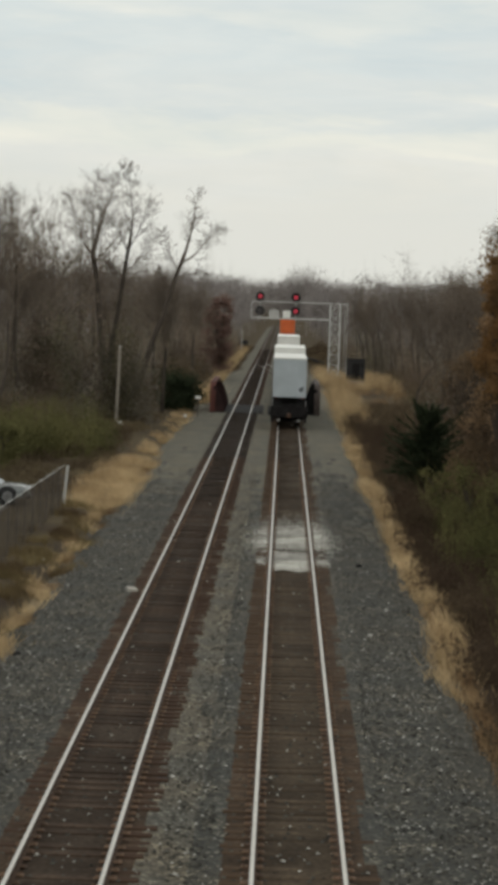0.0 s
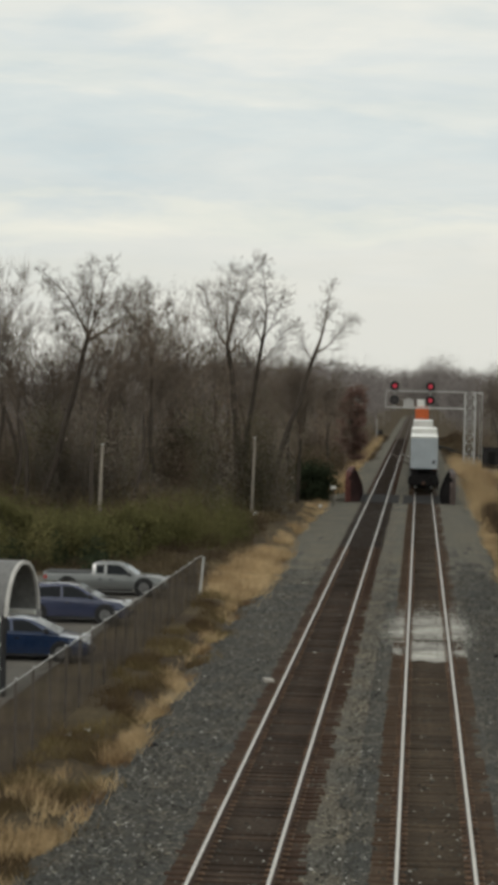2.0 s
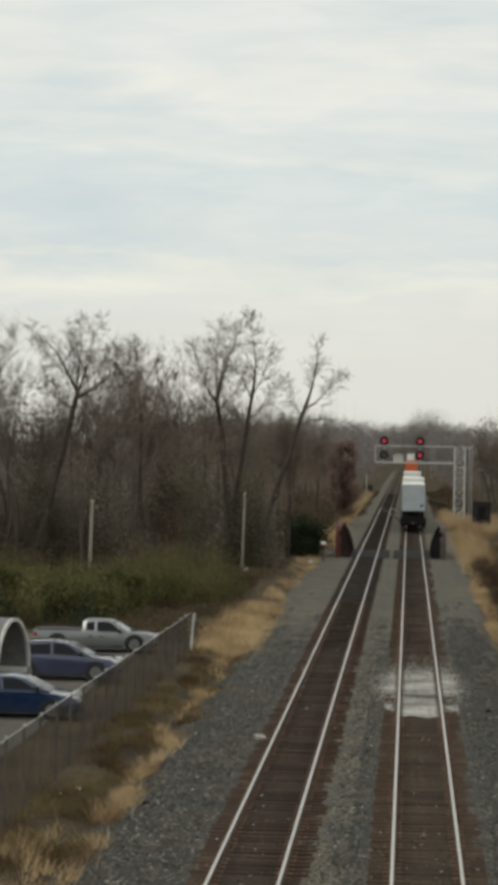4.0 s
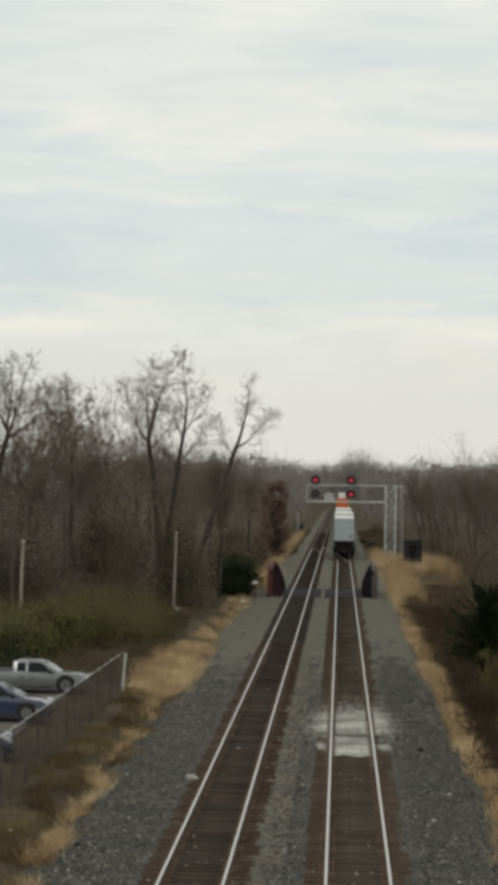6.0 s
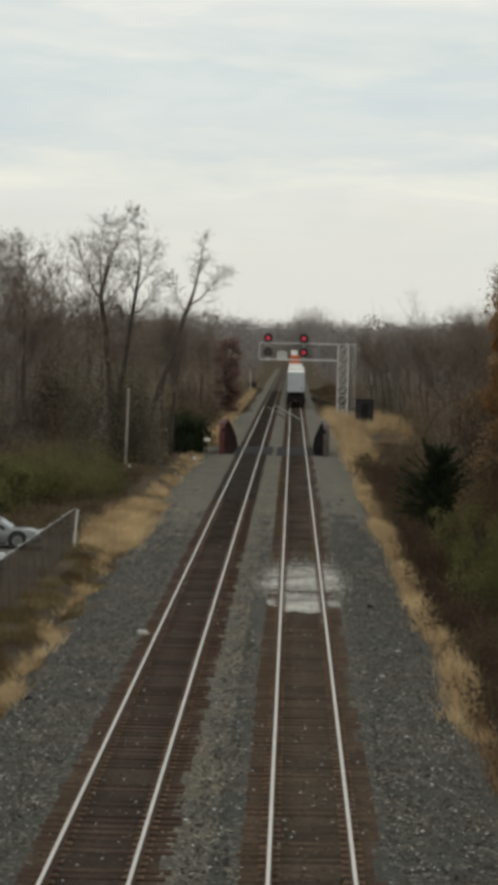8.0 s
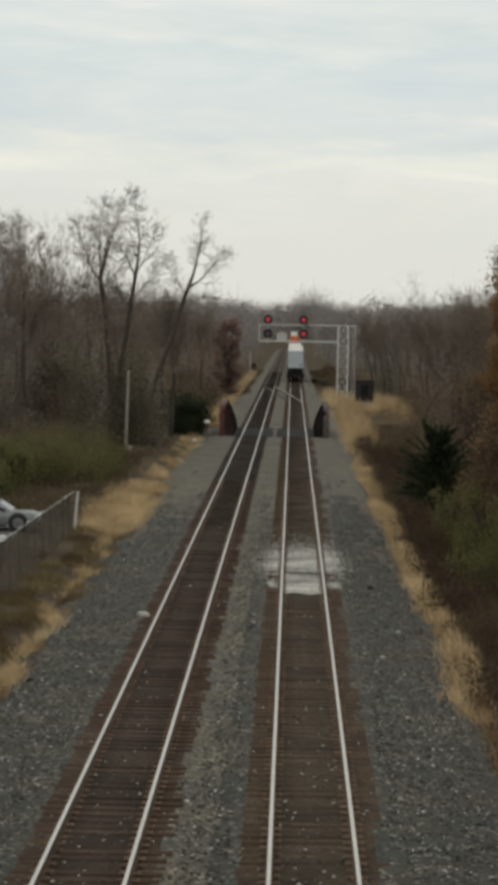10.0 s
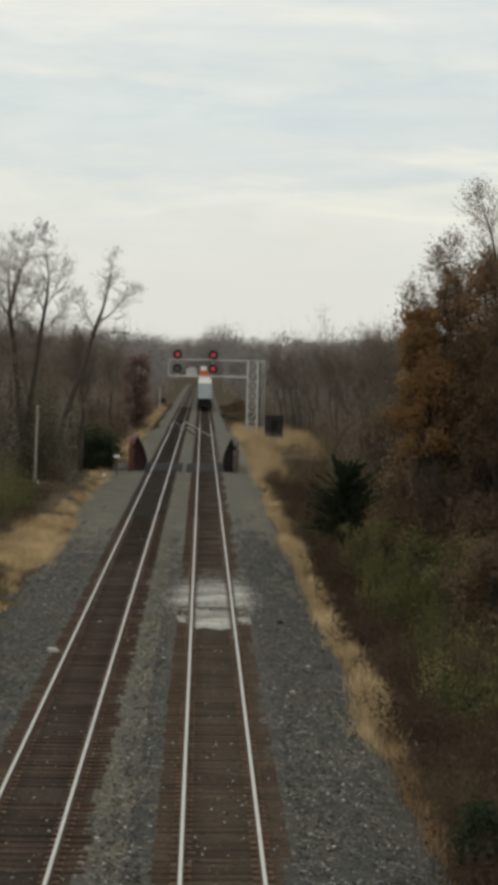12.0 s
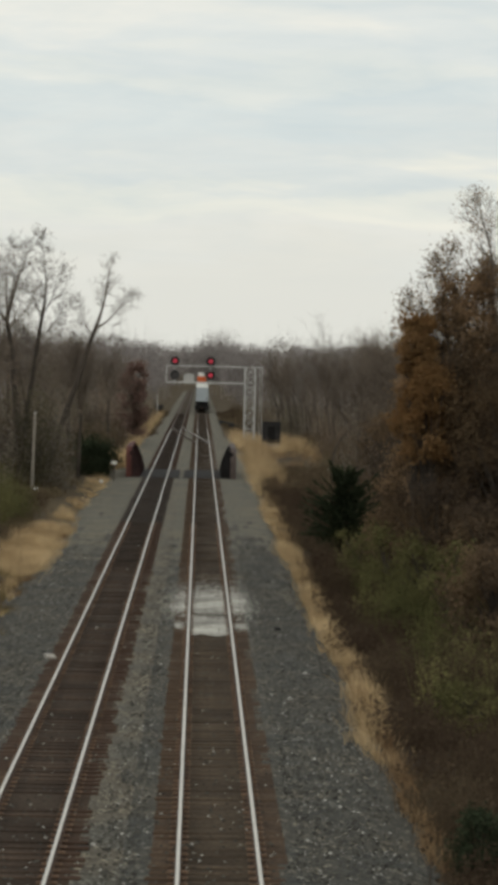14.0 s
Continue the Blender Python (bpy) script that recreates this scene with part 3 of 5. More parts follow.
# ---- plate girder bridge ----
M_gusset = material("dark_red_brace_paint", (0.030, 0.014, 0.013), 0.85, scale=1.2, spread=0.3, fine=14, bump=0)
M_girder = material("weathered_girder_paint", (0.075, 0.058, 0.052), 0.85, scale=1.2, spread=0.3, fine=14, bump=0.2)
def bridge():
    b = thing("girder_bridge", "short railway bridge with red plate girders and dark deck", "railway bridge", (0, 183, 0), kind="structure")
    for cx in TRACKS:
        part("deck", boxed(cx - 1.75, cx + 1.75, 0, 14, -0.5, -0.172, bevel=0.02), M_dark, b, "dark tarred timber bridge deck")
    outline = [(0.0, -0.6), (0.0, 1.0)] + [(1.4 - 1.4 * math.cos(a), 1.0 + 1.35 * math.sin(a)) for a in [radians(10 * i) for i in range(1, 10)]] + \
              [(12.6 + 1.4 * math.sin(a), 1.0 + 1.35 * math.cos(a)) for a in [radians(10 * i) for i in range(0, 10)]] + [(14.0, -0.6)]
    for x, side, paint, words in ((-5.85, 1, M_redgirder, "faded red riveted plate girder"), (2.95, -1, M_girder, "grey-brown weathered plate girder")):
        g = part("girder", extrude_profile(outline, x - 0.03, x + 0.03, "x"), paint, b, words)
        fl = bmesh.new()
        for (ya, za), (yb, zb) in zip(outline[:-1], outline[1:]):
            d = Vector((0, yb - ya, zb - za))
            n = Vector((0, -d.z, d.y)).normalized() * 0.02
            c = [Vector((x - 0.24, ya, za)), Vector((x + 0.24, ya, za)), Vector((x + 0.24, yb, zb)), Vector((x - 0.24, yb, zb))]
            v = [fl.verts.new(p + n) for p in c] + [fl.verts.new(p - n) for p in c]
            for q in ((0, 1, 2, 3), (7, 6, 5, 4), (0, 4, 5, 1), (1, 5, 6, 2), (2, 6, 7, 3), (3, 7, 4, 0)):
                fl.faces.new([v[i] for i in q])
        part("flange", fl, paint, g)
        for k in range(6):
            y = 0.15 + k * 2.7
            gus = [(x + side * 0.03, -0.5), (x + side * 1.0, -0.5), (x + side * 0.98, 0.1), (x + side * 0.85, 0.75), (x + side * 0.55, 1.5), (x + side * 0.3, 2.0), (x + side * 0.03, 2.0)]
            bm = extrude_profile(gus, y, y + 0.05, "y")
            part("gusset", bm, M_gusset if side > 0 else M_dark, g, "dark knee brace plate")
    part("abutment", boxed(-6.6, 3.7, -0.9, -0.02, -1.2, -0.42, bevel=0.04), M_concrete, b, "low concrete abutment ledge")
    return b


bridge()


# ---- signal gantry ----
def truss(bm, a, b, c, d, bays, r):
    """Flat lattice between the chords a-b and c-d."""
    a, b, c, d = map(Vector, (a, b, c, d))
    for k in range(bays):
        p0, p1 = a.lerp(b, k / bays), a.lerp(b, (k + 1) / bays)
        q0, q1 = c.lerp(d, k / bays), c.lerp(d, (k + 1) / bays)
        bar(bm, p0, q0, r, sides=6)
        bar(bm, p0, q1, r * 0.8, sides=5)
        bar(bm, q0, p1, r * 0.8, sides=5)
    bar(bm, b, d, r, sides=6)


def gantry():
    Y = 281.0
    g = thing("signal_gantry", "galvanised cantilever signal gantry with four round signal heads", "signal gantry", (0, Y, -0.3))
    x0, x1, top, low, deep = 5.85, 7.15, 9.55, 7.4, 1.3
    for x in (x0, x1):
        for y in (0, deep):
            part("mast_leg", box(bmesh.new(), x - 0.1, x + 0.1, y - 0.1, y + 0.1, 0, top, bevel=0.015), M_galv, g)
    for y in (0, deep):
        bm = bmesh.new()
        truss(bm, (x0, y, 0.3), (x0, y, top), (x1, y, 0.3), (x1, y, top), 7, 0.042)
        part("mast_lattice", bm, M_galv, g)
    for x in (x0, x1):
        bm = bmesh.new()
        truss(bm, (x, 0, 0.3), (x, 0, top), (x, deep, 0.3), (x, deep, top), 7, 0.035)
        part("mast_lattice", bm, M_galv, g)
    xe = -4.35
    for y in (0, deep):
        for z in (low, top):
            part("arm_chord", box(bmesh.new(), xe, x0 - 0.1, y - 0.075, y + 0.075, z - 0.075, z + 0.075, bevel=0.01), M_galv, g)
        part("arm_post", box(bmesh.new(), xe - 0.05, xe + 0.05, y - 0.05, y + 0.05, low, top), M_galv, g)
    for z in (low, top):
        bm = bmesh.new()
        truss(bm, (xe, 0, z), (x0, 0, z), (xe, deep, z), (x0, deep, z), 8, 0.03)
        part("arm_bracing", bm, M_galv, g)
    part("walkway", box(bmesh.new(), xe, x0, 0.2, deep - 0.2, low + 0.09, low + 0.13), M_galv, g, "grated walkway")
    for x in (7.75, 8.1):
        part("ladder_rail", bar(bmesh.new(), (x, deep, 0.4), (x, deep, top - 0.1), 0.035, sides=6), M_galv, g)
    for k in range(26):
        part("rung", bar(bmesh.new(), (7.75, deep, 0.7 + 0.34 * k), (8.1, deep, 0.7 + 0.34 * k), 0.018, sides=5), M_galv, g)
    part("end_bracket", box(bmesh.new(), x1 + 0.1, x1 + 1.0, 0.0, 0.16, top - 0.1, top + 0.06), M_galv, g)
    for sx in (-3.24, 1.36):
        part("signal_post", bar(bmesh.new(), (sx, -0.25, 7.2), (sx, -0.25, 10.4), 0.06), M_galv, g)
        for z in (10.2, 8.4):
            lit = not (sx < 0 and z < 9)
            head = bmesh.new()
            bar(head, (sx, -0.38, z), (sx, -0.34, z), 0.60, sides=28)
            bar(head, (sx, -0.34, z), (sx, -0.1, z), 0.3, sides=16)
            h = part("signal_head", head, M_black, g, "round black signal backplate")
            part("lens", bar(bmesh.new(), (sx, -0.47, z), (sx, -0.385, z), 0.27, 0.29, sides=22), M_lampred if lit else M_lens, h, "lit red lens" if lit else "unlit grey lens")
            hood = bmesh.new()
            for k in range(9):
                a0, a1 = radians(-10 + k * 22), radians(12 + k * 22)
                c = [(sx + 0.35 * math.cos(a), y, z + 0.35 * math.sin(a)) for a, y in ((a0, -0.385), (a1, -0.385), (a1, -0.75), (a0, -0.75))]
                hood.faces.new([hood.verts.new(p) for p in c])
            bmesh.ops.solidify(hood, geom=hood.faces[:], thickness=0.015)
            part("hood", hood, M_black, h)
    part("footing", boxed(x0 - 0.5, x1 + 0.5, -0.4, deep + 0.4, -0.5, 0.25, bevel=0.03), M_concrete, g, "concrete footing")
    return g


gantry()


def equipment_hut():
    h = thing("equipment_hut", "dark steel trackside equipment hut on the gravel", "hut", (9.2, 275, -0.5))
    part("body", boxed(-1.15, 1.15, 0, 2.4, 0.15, 2.75, bevel=0.03), M_black, h)
    part("roof", boxed(-1.25, 1.25, -0.1, 2.5, 2.752, 2.86, bevel=0.03), M_dark, h)
    part("base", boxed(-1.05, 1.05, 0.1, 2.3, -0.4, 0.148), M_concrete, h)
    part("door", boxed(-0.45, 0.45, -0.03, -0.002, 0.25, 2.3, bevel=0.01), M_dark, h)
    part("vent", boxed(0.62, 0.98, -0.04, -0.002, 1.9, 2.2), M_dark, h)
    return h


equipment_hut()


# ---- train ----
def wheelset(parent, y):
    w = bmesh.new()
    for s in (-1, 1):
        bar(w, (s * 0.69, y, 0.46), (s * 0.81, y, 0.46), 0.46, sides=24)
    bar(w, (-0.69, y, 0.46), (0.69, y, 0.46), 0.085, sides=10)
    return part("wheelset", w, M_dark, parent)


def bogie(parent, y):
    b = bmesh.new()
    for s in (-1, 1):
        box(b, s * 1.0 - 0.09, s * 1.0 + 0.09, y - 1.15, y + 1.15, 0.42, 0.72, bevel=0.03)
    box(b, -1.0, 1.0, y - 0.25, y + 0.25, 0.5, 0.82)
    t = part("bogie", b, M_dark, parent)
    for dy in (-0.88, 0.88):
        wheelset(t, y + dy)
    for s in (-1, 1):
        part("bearing_cap", bar(bmesh.new(), (s * 0.74, y - 1.45, 0.50), (s * 0.74, y - 1.2, 0.50), 0.13, sides=14), M_galv, t, "pale bearing cap")
    return t


def flatcar(y0, length):
    c = thing("flatcar", "long dark railway flatcar with a coupler at its end", "railway wagon")
    part("deck", boxed(-1.3, 1.3, 0.5, length - 0.5, 0.98, 1.14, bevel=0.02), M_dark, c)
    part("centre_sill", boxed(-0.35, 0.35, 0.3, length - 0.3, 0.72, 0.976), M_dark, c)
    for s in (-1, 1):
        part("side_sill", boxed(s * 1.36 - 0.055, s * 1.36 + 0.055, 0.5, length - 0.5, 0.8, 1.2, bevel=0.01), M_dark, c)
        part("end_step", boxed(s * 1.22 - 0.1, s * 1.22 + 0.1, 0.4, 0.46, 0.35, 0.95), M_dark, c)
    part("end_beam", boxed(-1.35, 1.35, 0.4, 0.496, 0.74, 1.22, bevel=0.01), M_dark, c)
    part("stake", boxed(-1.34, 1.34, 0.52, 0.6, 1.2, 1.5), M_dark, c, "dark end stop plate")
    part("coupler", boxed(-0.15, 0.15, -0.1, 0.4, 0.72, 1.02, bevel=0.05), M_rust, c, "rusty knuckle coupler")
    part("air_hose", bar(bmesh.new(), (0.35, 0.35, 0.85), (0.42, 0.22, 0.3), 0.03), M_rubber, c)
    bogie(c, 2.4), bogie(c, length - 2.4)
    return c, y0


def trailer(y0, length, paint, words, z1=5.05):
    t = thing("semi_trailer", words, "trailer")
    z0 = 2.22
    part("body", boxed(-1.22, 1.22, 0.06, length, z0, z1 - 0.05, bevel=0.03), paint, t)
    part("roof", boxed(-1.24, 1.24, 0.0, length, z1 - 0.05, z1 + 0.08, bevel=0.035), M_white, t, "white roof with a rounded edge")
    for s in (-1, 1):
        d = part("door", boxed(s * 0.595 - 0.588, s * 0.595 + 0.588, 0.02, 0.058, z0 + 0.12, z1 - 0.16, bevel=0.008), paint, t)
        part("locking_rod", bar(bmesh.new(), (s * 0.3, 0.0, z0 + 0.1), (s * 0.3, 0.0, z1 - 0.15), 0.018, sides=6), paint, d)
        part("locking_rod", bar(bmesh.new(), (s * 0.95, 0.0, z0 + 0.1), (s * 0.95, 0.0, z1 - 0.15), 0.018, sides=6), paint, d)
        part("hinge_post", boxed(s * 1.205 - 0.025, s * 1.205 + 0.025, 0.0, 0.055, z0, z1 - 0.05), paint, t)
        part("tail_lamp", boxed(s * 1.0 - 0.12, s * 1.0 + 0.12, -0.02, 0.02, z0 - 0.12, z0 - 0.02), M_redgirder, t, "dull red tail lamp")
    part("door_mark", boxed(0.72, 1.02, 0.008, 0.018, z0 + 0.42, z0 + 0.62), M_black, t, "small dark placard")
    part("door_mark", boxed(0.84, 1.08, 0.008, 0.018, z0 + 0.62, z0 + 0.74), M_black, t, "small dark placard")
    part("sill", boxed(-1.22, 1.22, 0.0, 0.055, z0 - 0.02, z0 + 0.11), paint, t)
    part("bumper", boxed(-1.1, 1.1, 0.0, 0.1, 1.58, 1.7), M_dark, t)
    part("mud_flap", boxed(-1.2, -0.55, 0.9, 0.93, 1.2, 2.2), M_rubber, t)
    part("mud_flap", boxed(0.55, 1.2, 0.9, 0.93, 1.2, 2.2), M_rubber, t)
    part("axle_carriage", boxed(-0.6, 0.6, 0.95, 3.5, 1.3, 1.948), M_dark, t)
    part("chassis", boxed(-0.5, 0.5, 0.3, length - 1, 1.95, 2.215), M_dark, t)
    for y in (1.6, 2.9):
        for s in (-1, 1):
            w = part("wheel", bar(bmesh.new(), (s * 0.62, y, 1.66), (s * 1.22, y, 1.66), 0.5, sides=24), M_rubber, t)
            part("hub", bar(bmesh.new(), (s * 1.215, y, 1.66), (s * 1.26, y, 1.66), 0.2, sides=12), M_galv, w)
    part("landing_leg", boxed(-0.7, 0.7, length - 3.2, length - 3.0, 1.15, 2.2), M_dark, t)
    return t, y0


def container(y0, length, z0, paint, words, tall=2.5):
    t = thing("shipping_container", words, "container")
    z1 = z0 + tall
    bm = boxed(-1.22, 1.22, 0.04, length - 0.04, z0 + 0.05, z1 - 0.03)
    for k in range(int(length / 0.3)):
        for s in (-1, 1):
            box(bm, s * 1.235 - 0.016, s * 1.235 + 0.016, 0.2 + k * 0.3, 0.35 + k * 0.3, z0 + 0.15, z1 - 0.15)
    part("body", bm, paint, t)
    for s in (-1, 1):
        part("corner_post", boxed(s * 1.24 - 0.06, s * 1.24 + 0.06, 0, 0.12, z0, z1, bevel=0.01), paint, t)
        part("door", boxed(s * 0.6 - 0.56, s * 0.6 + 0.56, 0.0, 0.036, z0 + 0.15, z1 - 0.12, bevel=0.01), paint, t)
    part("roof", boxed(-1.24, 1.24, 0, length, z1 - 0.028, z1 + 0.03, bevel=0.01), paint, t)
    return t, y0


TRAIN = [flatcar(0, 27.4), trailer(0.7, 13.4, M_trailer, "pale grey semi-trailer with a white roof riding on a flatcar"),
         trailer(14.9, 12.0, M_white, "tall white semi-trailer riding close behind another", 5.5)]
for off in [27.5 + 27.5 * k for k in range(21)]:
    TRAIN.append(flatcar(off, 27.4))
TRAIN += [trailer(83.2, 14.6, M_white, "white semi-trailer riding on a flatcar", 5.36),
          container(231.0, 12.2, 1.15, M_boxorange, "orange shipping container riding low on the train"),
          container(231.0, 12.2, 3.69, M_boxorange, "orange shipping container stacked on another"),
          container(558.0, 12.2, 1.15, M_white, "white shipping container riding low on the train", 2.65),
          container(558.0, 12.2, 3.84, M_white, "white shipping container stacked on another", 2.65)]
# seconds, how far along the track the train's tail is
TRAIN_ROWS = [(0.0, 160.3), (1.5, 188.5), (3.0, 217.0), (5.5, 265.5), (6.5, 285.5), (7.5, 305.5), (10.0, 356.0), (12.5, 407.0), (14.0, 437.5)]


# ---- parking lot, fence and cars on the left ----
M_bluecar = material("dark_blue_car_paint", (0.008, 0.024, 0.070), 0.18, metal=0.3, scale=2, spread=0.05, fine=20, fine_spread=0.03, bump=0, spec=0.6)
M_violetcar = material("slate_blue_car_paint", (0.038, 0.046, 0.090), 0.16, metal=0.3, scale=2, spread=0.05, fine=20, fine_spread=0.03, bump=0, spec=0.7)
M_silvercar = material("silver_car_paint", (0.156, 0.164, 0.160), 0.28, metal=0.5, scale=2, spread=0.05, fine=20, fine_spread=0.03, bump=0, spec=0.5)
for paint in (M_bluecar, M_violetcar, M_silvercar):  # clear lacquer
    paint.node_tree.nodes["Principled BSDF"].inputs["Coat Weight"].default_value = 0.9
    paint.node_tree.nodes["Principled BSDF"].inputs["Coat Roughness"].default_value = 0.05
M_trim = material("black_plastic_trim", (0.02, 0.02, 0.021), 0.6, scale=4, fine=30, bump=0)
M_headlamp = glass_material("clear_headlamp", (0.6, 0.62, 0.62))
M_taillamp = glass_material("red_tail_lamp", (0.30, 0.02, 0.015))
M_alloy = material("alloy_rim", (0.22, 0.22, 0.22), 0.4, metal=0.8, scale=4, spread=0.1, fine=20, bump=0)
M_canopy = material("grey_vault_sheeting", (0.16, 0.16, 0.155), 0.6, scale=0.6, spread=0.15, fine=6, bump=0)
M_shelterglass = glass_material("dull_shelter_glazing", (0.10, 0.11, 0.11))
M_post = material("dull_brown_post", (0.085, 0.072, 0.060), 0.8, scale=2, spread=0.3, fine=20, bump=0)
M_rim = material("off_white_trim", (0.50, 0.49, 0.46), 0.6, scale=2, spread=0.12, fine=20, bump=0)
M_wire = material("weathered_wire", (0.095, 0.080, 0.064), 0.6, metal=0.3, scale=0.7, spread=0.3, fine=10, bump=0)

lot = mesh_part("parking_lot", raw_mesh("parking_lot", *sheet([-60, -40, -30, -24, -18, -14, -11.9], [56, 62, 68, 74, 80, 86, 92, 98, 105], lambda x, y: -0.2)), M_asphalt)
tagged(lot, "grey asphalt parking lot beside the railway fence", "parking lot", kind="structure")


def parking_line(y):
    ob = part("parking_line", boxed(-17.0, -11.9, y - 0.06, y + 0.06, -0.198, -0.194), M_white)
    return tagged(ob, "worn white painted parking line on the asphalt", "road marking", group="parking lines", kind="structure")


for y in (79.2, 91.2):
    parking_line(y)


def car(name, label, at, turn, length, width, lower, cabin, paint, wheels, radius, windows, pillars, category="car", extra=None):
    """A car, nose along +x. lower, cabin: side outlines (x, z); windows: side panes as outlines; pillars are what is left of the cabin between them."""
    c = thing(name, label, category, at, turn)
    w = width / 2

    def drawn(points, half0, half1, z0, z1):
        bm = bmesh.new()
        rows = []
        for s in (-1, 1):
            rows.append([bm.verts.new((x, s * (half0 + (half1 - half0) * max(0, min(1, (z - z0) / (z1 - z0)))), z)) for x, z in points])
        bm.faces.new(rows[0]), bm.faces.new(list(reversed(rows[1])))
        for i in range(len(points)):
            j = (i + 1) % len(points)
            bm.faces.new((rows[0][i], rows[1][i], rows[1][j], rows[0][j]))
        bmesh.ops.recalc_face_normals(bm, faces=bm.faces)
        bmesh.ops.bevel(bm, geom=[e for e in bm.edges if not e.is_boundary and e.calc_face_angle(0) > 0.5], offset=0.05, segments=3, affect="EDGES", profile=0.6)
        for f in bm.faces:
            f.smooth = True
        return bm

    zb = max(z for x, z in lower)
    zt = max(z for x, z in cabin)
    zc = min(z for x, z in cabin)
    part("body", drawn(lower, w, w * 0.94, zb * 0.6, zb), paint, c)
    part("cabin", drawn(cabin, w * 0.93, w * 0.72, zc, zt), paint, c, "roof and pillars")
    for pane in windows:
        for s in (-1, 1):
            bm = bmesh.new()
            q = []
            for off in (0.006, -0.02):
                q.append([bm.verts.new((x, s * (w * 0.93 + (w * 0.72 - w * 0.93) * (z - zc) / (zt - zc) + off), z)) for x, z in pane])
            bm.faces.new(q[0])
            for i in range(len(pane)):
                j = (i + 1) % len(pane)
                bm.faces.new((q[0][i], q[0][j], q[1][j], q[1][i]))
            bmesh.ops.recalc_face_normals(bm, faces=bm.faces)
            part("side_window", bm, M_sideglass, c, "dark side window")
    for (xa, za), (xb, zb2), nm in pillars:  # windscreen and rear window
        ha, hb = (w * 0.93 + (w * 0.72 - w * 0.93) * (z - zc) / (zt - zc) - 0.09 for z in (za, zb2))
        d = Vector((xb - xa, 0, zb2 - za))
        n = Vector((-d.z, 0, d.x)).normalized() * 0.008
        if n.z < 0:
            n = -n
        bm = bmesh.new()
        top = [Vector((xa, -ha, za)) + n, Vector((xa, ha, za)) + n, Vector((xb, hb, zb2)) + n, Vector((xb, -hb, zb2)) + n]
        v = [bm.verts.new(p) for p in top] + [bm.verts.new(p - n * 3) for p in top]
        for f in ((0, 1, 2, 3), (4, 7, 6, 5), (0, 4, 5, 1), (1, 5, 6, 2), (2, 6, 7, 3), (3, 7, 4, 0)):
            bm.faces.new([v[i] for i in f])
        bmesh.ops.recalc_face_normals(bm, faces=bm.faces)
        part(nm, bm, M_glass, c)
    for x in wheels:
        for s in (-1, 1):
            part("wheel_arch", bar(bmesh.new(), (x, s * (w - 0.3), radius + 0.02), (x, s * (w + 0.004), radius + 0.02), radius * 1.16, sides=28), M_trim, c)
            t = part("wheel", bar(bmesh.new(), (x, s * (w - 0.22), radius), (x, s * (w + 0.012), radius), radius, sides=28), M_rubber, c)
            rim = bar(bmesh.new(), (x, s * (w + 0.0), radius), (x, s * (w + 0.02), radius), radius * 0.62, sides=20)
            for k in range(5):
                a = radians(72 * k)
                bar(rim, (x, s * (w + 0.02), radius), (x + math.cos(a) * radius * 0.6, s * (w + 0.02), radius + math.sin(a) * radius * 0.6), 0.03, sides=5)
            part("rim", rim, M_alloy, t)
    nose, tail = max(x for x, z in lower), min(x for x, z in lower)
    lz = zb * 0.74
    for s in (-1, 1):
        part("headlight", boxed(nose - 0.42, nose - 0.02, s * (w - 0.24) - 0.2, s * (w - 0.24) + 0.215, lz - 0.08, lz + 0.07, bevel=0.03), M_headlamp, c)
        part("tail_light", boxed(tail + 0.01, tail + 0.18, s * (w - 0.16) - 0.14, s * (w - 0.16) + 0.15, lz - 0.02, lz + 0.14, bevel=0.02), M_taillamp, c)
        mx = pillars[0][0][0] - 0.38
        part("mirror", boxed(mx - 0.09, mx + 0.06, s * (w + 0.08) - 0.1, s * (w + 0.08) + 0.1, zc + 0.04, zc + 0.2, bevel=0.03), M_trim, c)
        for hx in windows:
            xm = min(p[0] for p in hx) + 0.12
            part("door_handle", boxed(xm, xm + 0.16, s * (w + 0.0) - 0.012, s * (w + 0.0) + 0.02, zc - 0.16, zc - 0.12), M_trim, c)
        part("sill", boxed(wheels[0] + radius * 1.3, wheels[1] - radius * 1.3, s * (w - 0.02) - 0.03, s * (w - 0.02) + 0.03, radius * 0.55, radius * 0.8), M_trim, c)
    part("bumper", boxed(nose - 0.18, nose + 0.05, -w * 0.9, w * 0.9, radius * 0.75, radius * 1.25, bevel=0.04), M_trim, c, "front bumper")
    part("bumper", boxed(tail - 0.05, tail + 0.18, -w * 0.9, w * 0.9, radius * 0.75, radius * 1.25, bevel=0.04), M_trim, c, "rear bumper")
    if extra:
        extra(c, w)
    return c


SEDAN_LOW = ((-2.3, 0.32), (-2.36, 0.62), (-2.28, 0.98), (-1.75, 1.0), (-0.9, 0.96), (0.75, 0.94), (1.4, 0.88), (2.05, 0.76), (2.32, 0.6), (2.34, 0.34), (2.2, 0.2), (-2.15, 0.2))
SEDAN_CAB = ((-1.85, 0.96), (-1.05, 1.34), (-0.55, 1.43), (0.05, 1.43), (0.4, 1.36), (1.3, 0.92))
SEDAN_WIN = [((-1.25, 1.0), (-0.85, 1.31), (-0.42, 1.36), (-0.36, 1.0)), ((-0.26, 1.0), (-0.32, 1.36), (0.08, 1.36), (0.34, 1.28), (0.86, 0.99))]
